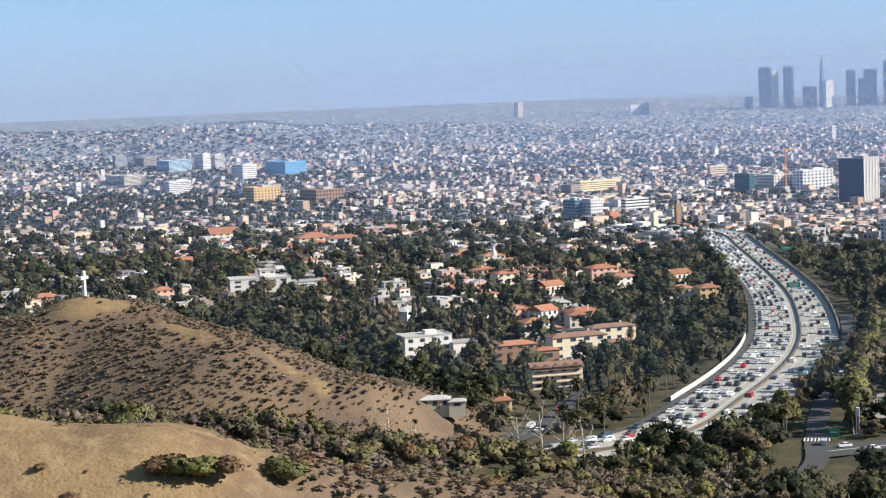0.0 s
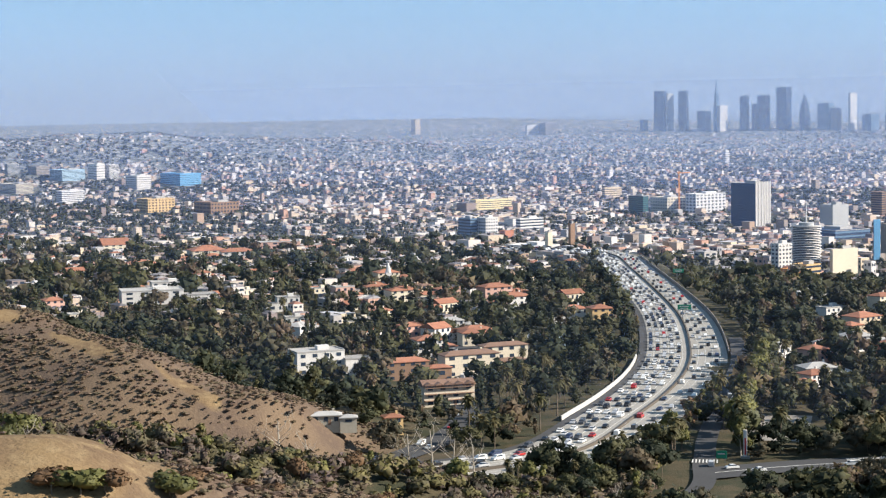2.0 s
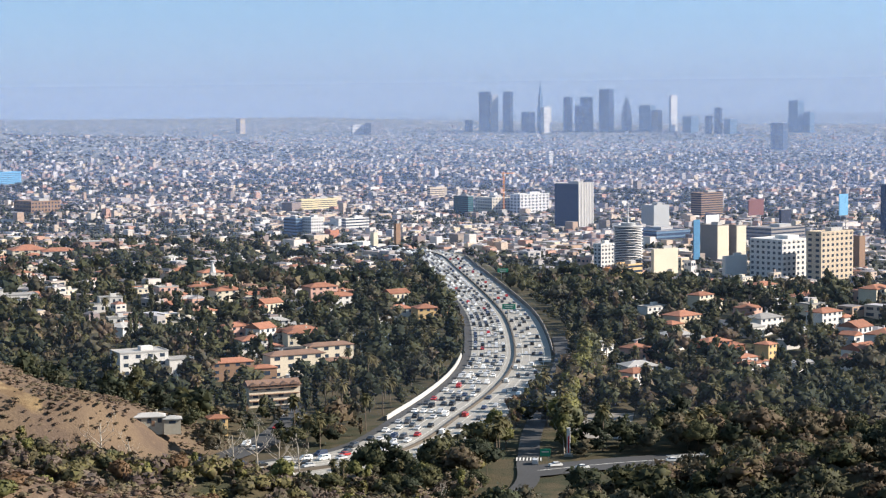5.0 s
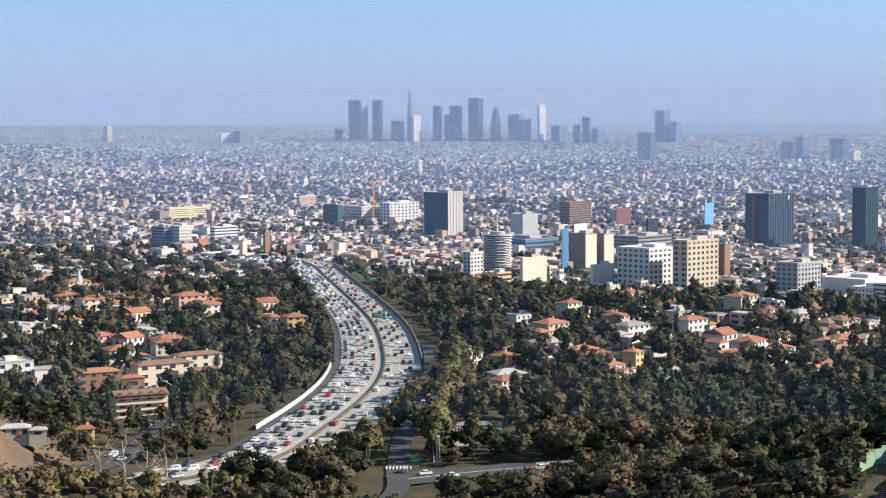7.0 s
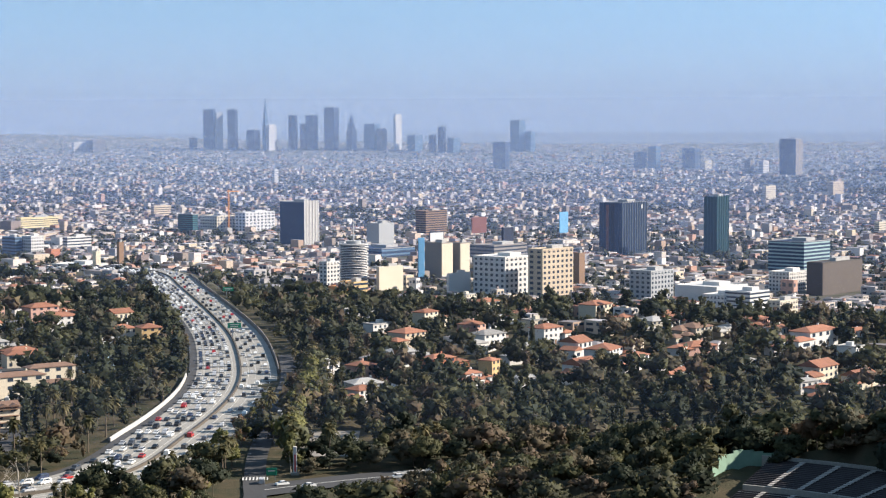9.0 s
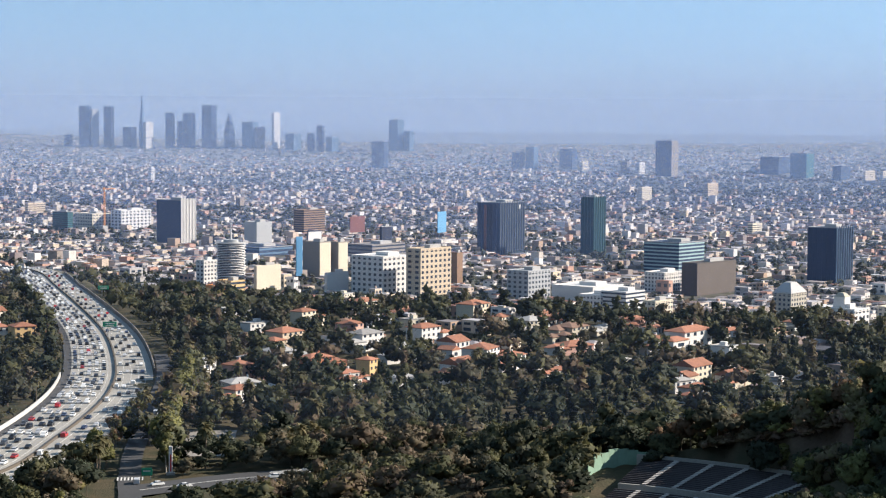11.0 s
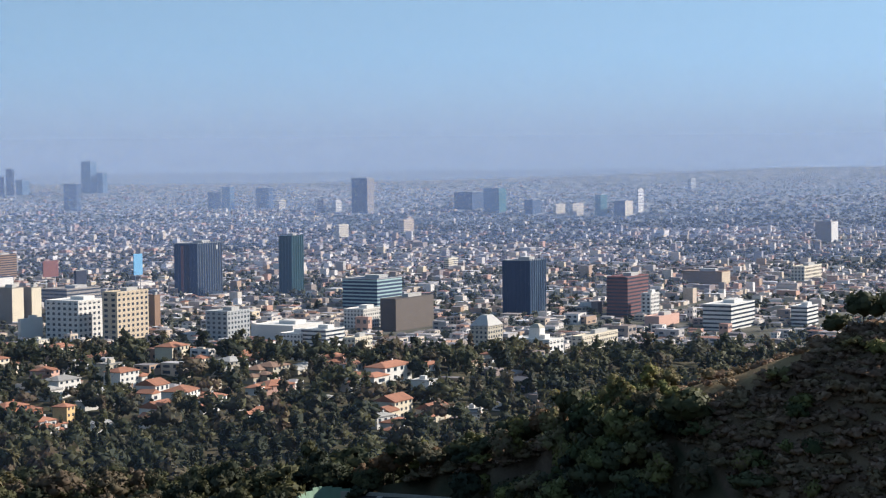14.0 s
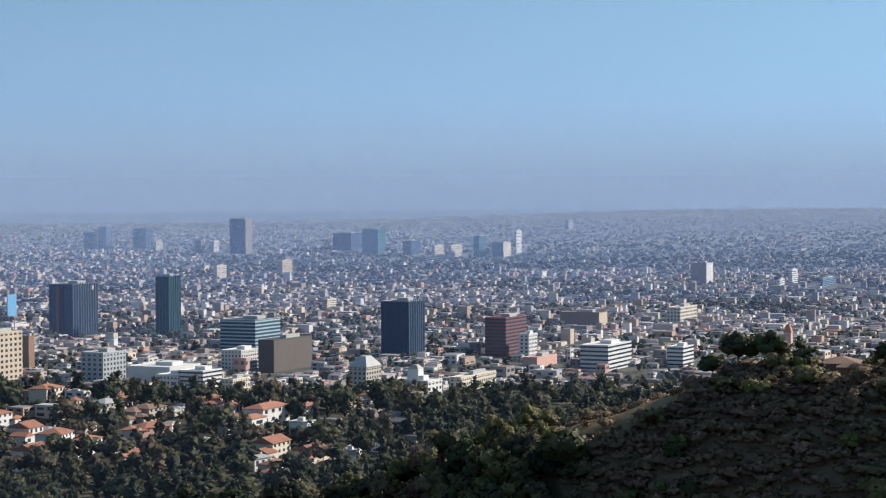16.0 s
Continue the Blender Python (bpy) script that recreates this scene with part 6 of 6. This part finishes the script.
def traffic():
    rng = np.random.default_rng(5)
    step = np.linalg.norm(np.diff(LINE, axis=0), axis=1)
    run = np.concatenate([[0], np.cumsum(step)])
    t = np.gradient(LINE, axis=0)
    t /= np.linalg.norm(t, axis=1)[:, None]
    far = []
    count = 0
    weights = np.array([.13, .08, .16, .11, .13, .09, .11, .08, .02, .015, .04, .035])
    weights = weights / weights.sum()
    for off, lo, hi in ((-19.6, 10, 27), (-16, 10, 27), (-12.4, 10, 27), (-8.8, 10, 27), (-5.2, 10, 27), (2.8, 22, 60), (6.2, 18, 50), (9.8, 18, 50), (13.4, 22, 55)):
        s = rng.uniform(180, 190 + hi)
        while s < run[-1] - 60:
            i = int(np.searchsorted(run, s))
            p, d = LINE[i], t[i]
            x, y = p[0] + d[1] * off, p[1] - d[0] * off + 0
            yaw = math.degrees(math.atan2(d[1], d[0])) + (180 if off < 0 else 0)
            k = int(rng.choice(12, p=weights))
            if y < 1290 and count < 235:
                copy_thing(CARS[k], pose(x, y, p[2] + .01, 0, 0, yaw))
                count += 1
            else:
                far.append((x, y, p[2], yaw, k))
            s += rng.uniform(lo, hi)
    for line, off, a, b, n in ((CAHUENGA, -3, 20, 60, 9), (CAHUENGA, 3, 15, 60, 9), (RAMP, -2.5, 10, 60, 3), (AVENUE, -4, 2, 18, 3), (AVENUE, 4, 3, 19, 4)):
        for i in np.linspace(a, min(b, len(line) - 2), n).astype(int):
            d = line[i + 1] - line[i]
            d /= np.linalg.norm(d)
            copy_thing(CARS[int(rng.choice(12, p=weights))], pose(line[i][0] + d[1] * off, line[i][1] - d[0] * off, line[i][2] + .03, 0, 0, math.degrees(math.atan2(d[1], d[0])) + (180 if off < 0 else 0)))
    far = np.array(far)
    parts, which = [], []
    for k in range(12):
        q = far[far[:, 4] == k]
        if not len(q):
            continue
        me = CARS[k].data
        me.calc_loop_triangles()
        v = np.array([c.co[:] for c in me.vertices])
        f = np.array([tt.vertices[:] for tt in me.loop_triangles])
        a, b = strew(v, f, q[:, :3], np.ones(len(q)), np.radians(q[:, 3]))
        parts.append((a, b, np.zeros(len(b))))
        which.append(np.full(len(b), k))
    v, f, t_ = gather(parts)
    ob = new("distant_cars", mesh_of("distant_cars", v, f, None, [c.data.materials[0] for c in CARS], np.concatenate(which)))
    tagged(ob, "dense lines of small distant cars on the freeway", "cars", kind="stuff")
    for c in CARS:
        for o in (*c.children, c):
            bpy.data.objects.remove(o)


traffic()


# ---- freeway signs, pylon, crossing ----
def gantry(i, off, label):
    p, q = LINE[i], LINE[i + 1]
    d = (q - p) / np.linalg.norm(q - p)
    root = new("road_sign")
    root.location, root.rotation_euler = (p[0] + d[1] * off, p[1] - d[0] * off, p[2]), (0, 0, math.atan2(d[1], d[0]) - math.pi / 2)
    tagged(root, label, "road sign")
    part("post", box(.5, .5, 8.5, 0, .3, 0), paint("grey"), root)
    panel = part("panel", box(8, .25, 3.0, 1, 0, 5.4, .05), paint("signgreen"), root)
    for k, w in ((0, 5.5), (1, 6.5)):
        part("lettering", box(w - 1, .06, .35, 1, -.16, 6.1 + k * 1.1), paint("white"), panel, "white bars of lettering")


gantry(int(np.argmin(np.abs(LINE[:, 1] - 1110))), 1.5, "green overhead freeway sign on a post")
gantry(int(np.argmin(np.abs(LINE[:, 1] - 1420))), 25, "green freeway exit sign beside the lanes")


def pylon():
    root = new("pylon_sign")
    root.location = (-2, 650, float(land(-2, 650)))
    tagged(root, "slim white pylon sign with a red stripe", "sign")
    part("shaft", box(1.3, 1.0, 10, 0, 0, 0, .08), paint("white"), root)
    part("stripe", box(.5, .06, 6, 0, -.52, 1.2), paint("red"), root)
    part("plinth", box(3, 2.5, .8), concrete, root)
    root = new("street_sign")
    root.location = (-10, 640, float(land(-10, 640)))
    tagged(root, "green street sign panel on two posts", "sign")
    panel = part("panel", box(3.6, .2, 2.6, 0, 0, 1.6, .04), paint("signgreen"), root)
    part("lettering", box(2.4, .05, .35, 0, -.12, 3.0), paint("white"), panel)
    for sx in (-1.2, 1.2):
        part("post", box(.15, .15, 1.7, sx, 0, 0), paint("grey"), root)


pylon()
IX = int(np.argmin(np.abs(RAMP[:, 1] - 646)))
cross_bars = [wall_along(RAMP[IX:IX + 2], o, .5, .01, .05) for o in (-4.5, -3.3, -2.1, -.9, .3, 1.5, 2.7, 3.9)]
side_lines = [wall_along(AVENUE, o, .15, .03, .06) for o in (-.2, .2)] + [wall_along(AVENUE[8:12], o, .5, .03, .06) for o in (-7, -5.8, -4.6, -3.4, -2.2, 2.2, 3.4, 4.6, 5.8, 7)]
v, f, t = gather([(a, b, np.zeros(len(b))) for a, b in cross_bars + side_lines])
tagged(part("road_marking", mesh_of("road_marking", v, f), white_line), "white crossing bars and lines on the asphalt", "road marking", kind="stuff")
lot = np.array([(10, 690, 0), (12, 720, 0), (14, 750, 0)], float)
lot[:, 2] = [float(land(a, b)) + .25 for a, b, _ in lot]
KEEP.append((12, 700, 17))
KEEP.append((13, 735, 14))
strip("road_car_park", spline(lot), (-14, 0, 10), shade("worn_asphalt", (0.24, 0.22, 0.20), .9, .2, .1, 1.2), "worn grey car park under trees", "car park")
for x, y, r in ((20, 632, 9), (45, 638, 8), (-125, 632, 13), (-120, 648, 10), (-10, 640, 6), (-60, 690, 14), (0, 600, 15), (14, 612, 14), (34, 618, 14), (54, 622, 13), (-5, 580, 12), (20, 596, 11), (40, 602, 10), (70, 640, 10), (0, 625, 12)):
    KEEP.append((x, y, r))


# ---- the open-air theatre ----
def theatre():
    root = new("theatre_seating")
    tagged(root, "curved rows of dark theatre benches with pale aisles", "seating")
    cx, cy = 60, 400
    bench = shade("dark_benches", (0.06, 0.052, 0.056), .8, .2, .2, 2.0)
    step = shade("pale_steps", (0.36, 0.33, 0.31), .9, .15)

    def arc(r0, r1, a0, a1, z0, z1, n=26):
        a = np.radians(np.linspace(a0, a1, n))
        pts = [np.stack([cx + r * np.sin(a), cy + r * np.cos(a), np.full(n, z)], 1) for r, z in ((r0, z0), (r0, z1), (r1, z1), (r1, z0))]
        f = [(j * n + i, j * n + i + 1, (j + 1) % 4 * n + i + 1, (j + 1) % 4 * n + i) for j in range(4) for i in range(n - 1)]
        return mesh_of("terrace", np.concatenate(pts), np.array(f)[:, ::-1])

    def tier(i):
        return 84 + i * 1.55 + (3 if i > 15 else 0), 58 + i * .2 + (1.0 if i > 15 else 0)

    for i in range(31):
        r, z = tier(i)
        row = part("terrace", arc(r, r + 1.5, 32, 59, z - 4, z), concrete if i in (15, 16) else bench, root)
        part("bench_back", arc(r + 1.0, r + 1.25, 32, 59, z - .1, z + .38), bench, row)
    for a0 in (35, 39.5, 44, 48.5, 53):
        for i in range(31):
            r, z = tier(i)
            part("aisle_step", arc(r + .05, r + 1.35, a0 + .03 * i, a0 + .7 + .03 * i, z - .2, z + .44, 3), step, root, "pale aisle step")
    r, z = tier(31)
    part("rim_wall", arc(r + .3, r + .9, 31, 60, z - 4, z + 1.0), concrete, root)
    part("front_wall", arc(83, 84, 33, 61, 52, 60.2), concrete, root)
    fence = new("screen_fence")
    tagged(fence, "stepped green sheet-metal screen fence", "fence")
    pts = spline([(114, 509, 0), (119, 514, 0), (128, 519, 0), (140, 517, 0)], 3.0)
    for i in range(len(pts) - 1):
        p, q = pts[i], pts[i + 1]
        hh = 4.6 - .2 * i + (.5 if i % 2 else 0)
        o = part("panel", box(float(np.hypot(*(q - p)[:2])) + .1, .25, hh + 2, 0, 0, -2), paint("green"), fence)
        o.location, o.rotation_euler = ((p[0] + q[0]) / 2, (p[1] + q[1]) / 2, float(land(p[0], p[1])) + .3), (0, 0, math.atan2(q[1] - p[1], q[0] - p[0]))
    for x, y, r in ((135, 488, 19), (150, 478, 13), (120, 496, 12), (150, 458, 15), (125, 468, 22), (132, 440, 18), (112, 440, 18), (146, 496, 12), (128, 506, 8)):
        KEEP.append((x, y, r))


theatre()
house(258, 396, 11, 8, 3.2, 40, "brown", "brown_hip", "low dark-roofed house on the hilltop")
house(-292, 600, 5, 4, 4.0, 20, "ochre", "flat", "small cream and yellow hut on the slope")

# ---- single trees ----
rng_t = np.random.default_rng(3)
OAKS = [tree_proto("tree", "round", leaf_dark, 446, 0.054, rng_t, "dark green broadleaf tree on the slope"),
        tree_proto("tree", "wide", leaf_dark, 475, 0.058, rng_t, "spreading dark green tree on the slope"),
        tree_proto("tree", "round", leaf_olive, 446, 0.054, rng_t, "olive green broadleaf tree on the slope"),
        tree_proto("tree", "wide", leaf_olive, 446, 0.054, rng_t, "spreading yellowish green tree on the slope"),
        tree_proto("tree", "tall", leaf_olive, 576, 0.043, rng_t, "tall thin-crowned eucalyptus tree", bark_=pale_bark),
        tree_proto("tree", "pine", leaf_dark, 446, 0.054, rng_t, "dark layered conifer on the slope"),
        tree_proto("tree", "round", leaf_brown, 504, 0.043, rng_t, "brown-leaved autumn tree on the slope"),
        tree_proto("bush", "bush", leaf_olive, 374, 0.085, rng_t, "large olive green bush on the slope", "bush"),
        tree_proto("bush", "bush", leaf_brown, 345, 0.080, rng_t, "large dry brownish bush on the slope", "bush")]
CYPRESS = tree_proto("cypress_tree", "cypress", leaf_dark, 420, .035, rng_t, "slim dark cypress beside the houses", "cypress")
DEAD = [tree_proto("bare_tree", "dead", None, 0, 0, rng_t, "bare pale tree with thin branches", "tree", pale_bark) for _ in range(2)]
PALMS = [palm_proto(rng_t, "tall fan palm with a thin trunk", True), palm_proto(rng_t, "broad feathery palm beside the freeway", False)]


def plant(proto, x, y, h, wide=1.0):
    m = pose(x, y, float(land(x, y)) - .1, 0, 0, rng_t.uniform(0, 360))
    c = copy_thing(proto, m)
    c.scale = (h * wide, h * wide, h)
    return c


for x, y, h in ((-161, 624, 17), (-150, 618, 14), (-108, 629, 17), (-100, 622, 15), (-115, 622, 16), (-190, 470, 11), (-215, 520, 12), (-175, 500, 10), (-92, 618, 14), (-225, 540, 11), (-205, 455, 9), (-232, 470, 10), (-168, 470, 8), (-150, 455, 9), (-128, 470, 10), (-120, 500, 11), (-140, 520, 10), (-102, 402, 12), (-98, 408, 10), (-172, 389, 11), (-157, 397, 10), (-163, 404, 9)):
    plant(DEAD[rng_t.integers(2)], x, y, h, 1.2)
    KEEP.append((x, y, 5))
planted = 0
for _ in range(900):
    if planted >= 75:
        break
    x, y = rng_t.uniform(-120, 60), rng_t.uniform(640, 950)
    if clear_of_roads(np.array([x]), np.array([y]), -1)[0] and free_of_things(np.array([x]), np.array([y]))[0]:
        k = rng_t.uniform() < .25
        plant(PALMS[int(k)], x, y, rng_t.uniform(10, 18) * (.7 if k else 1))
        KEEP.append((x, y, 3.5))
        planted += 1
for _ in range(45):
    az, D = (rng_t.uniform(3, 20), rng_t.uniform(860, 1200)) if rng_t.uniform() < .5 else (rng_t.uniform(-20, -5), rng_t.uniform(860, 1250))
    x, y = D * math.sin(radians(az)), D * math.cos(radians(az))
    if clear_of_roads(np.array([x]), np.array([y]), 1)[0]:
        plant(CYPRESS if rng_t.uniform() < .55 else PALMS[0], x, y, rng_t.uniform(10, 17))
# tall trees that shade the ramp
for yy in range(652, 940, 7):
    i = int(np.argmin(np.abs(RAMP[:, 1] - yy)))
    plant(PALMS[0] if yy % 3 == 0 else OAKS[int(rng_t.choice([0, 2, 4, 4, 5]))], RAMP[i, 0] + rng_t.uniform(9.5, 14), yy, rng_t.uniform(12, 18), .95)
# palms and thin trees between the freeway and the ramp, and on the bank this side of it
for i in range(70):
    if i < 40:
        j, m = (int(np.argmin(np.abs(q[:, 1] - (650 + i * 4)))) for q in (LINE, RAMP))
        y = LINE[j, 1]
        x = rng_t.uniform(LINE[j, 0] + 22, max(LINE[j, 0] + 23, RAMP[m, 0] - 6))
    else:
        x, y = rng_t.uniform(-78, -26), rng_t.uniform(560, 652)
    if i < 40 or clear_of_roads(np.array([x]), np.array([y]), -4)[0]:
        k = int(rng_t.integers(6))
        plant((PALMS[0], PALMS[1], OAKS[4], OAKS[2], OAKS[6], DEAD[0])[k] if i % 3 else PALMS[0], x, y, rng_t.uniform(6, 11), .9)
# dark conifers and cypresses along the ridge of the houses
for _ in range(46):
    u = rng_t.uniform()
    x, y = 95 + 240 * u + rng_t.uniform(-12, 12), 1120 - 120 * u + rng_t.uniform(-30, 30)
    if free_of_things(np.array([x]), np.array([y]))[0]:
        plant((OAKS[5], CYPRESS, OAKS[0], PALMS[0])[int(rng_t.integers(4))], x, y, rng_t.uniform(9, 16))
# bushes on the near spur
for x, y, h, k in ((-108, 276, 4.0, 8), (-104, 278, 4.4, 7), (-101, 281, 3.6, 8), (-94, 292, 4.0, 7), (-91, 296, 3.2, 8), (-120, 268, 2.2, 8), (-138, 262, 2.0, 8), (-150, 256, 1.8, 7), (-160, 252, 1.6, 8), (-83, 322, 2.0, 8), (-127, 272, 1.4, 8), (-66, 330, 2.2, 8), (-88, 316, 1.6, 8)):
    plant(OAKS[k], x, y, h, 1.7)
# trees behind the theatre's screen
for i in range(22):
    a = radians(29 + i * 1.7)
    r = rng_t.uniform(146, 156)
    plant(OAKS[int(rng_t.choice([0, 1, 2, 4, 6, 6]))], 60 + r * math.sin(a), 400 + r * math.cos(a), rng_t.uniform(8, 13))
# oaks on the hilltop, and the trees nearest to the overlook
for x, y, h, k in ((241, 417, 11.5, 0), (246, 410, 11, 0), (237, 424, 8, 0), (251, 404, 9, 5), (266, 388, 9, 0), (271, 380, 9, 4)):
    plant(OAKS[k], x, y, h, 1.25)
gx, gy = jittered(-27, 36, 340, 620, 13.0, rng_t)
order = np.argsort(np.hypot(gx, gy))
ok = clear_of_roads(gx, gy, 1) & free_of_things(gx, gy) & (dry(gx, gy) < np.where(gx < 0, .25, .4))
n = 0
NEAR_TREES = []
for i in order:
    if ok[i] and n < 230:
        a = math.degrees(math.atan2(gx[i], gy[i]))
        k = int(rng_t.choice(9, p=[.26, .2, .15, .12, .08, .11, .08, 0, 0])) if a > 1 else int(rng_t.choice(9, p=[.04, .04, .1, .12, .08, 0, .04, .42, .16]))
        low = np.hypot(gx[i], gy[i]) < 470
        plant(OAKS[k], gx[i], gy[i], (rng_t.uniform(3.5, 6.5) if a <= 1 else rng_t.uniform(8, 12)) if low else (rng_t.uniform(5, 9) if a <= 1 else rng_t.uniform(9, 16)), rng_t.uniform(.9, 1.25))
        NEAR_TREES.append((gx[i], gy[i]))
        n += 1
for p in OAKS + [CYPRESS] + DEAD + PALMS:
    for o in (*p.children_recursive, p):
        bpy.data.objects.remove(o)
NT = np.array(NEAR_TREES)

woods()
town_stock()
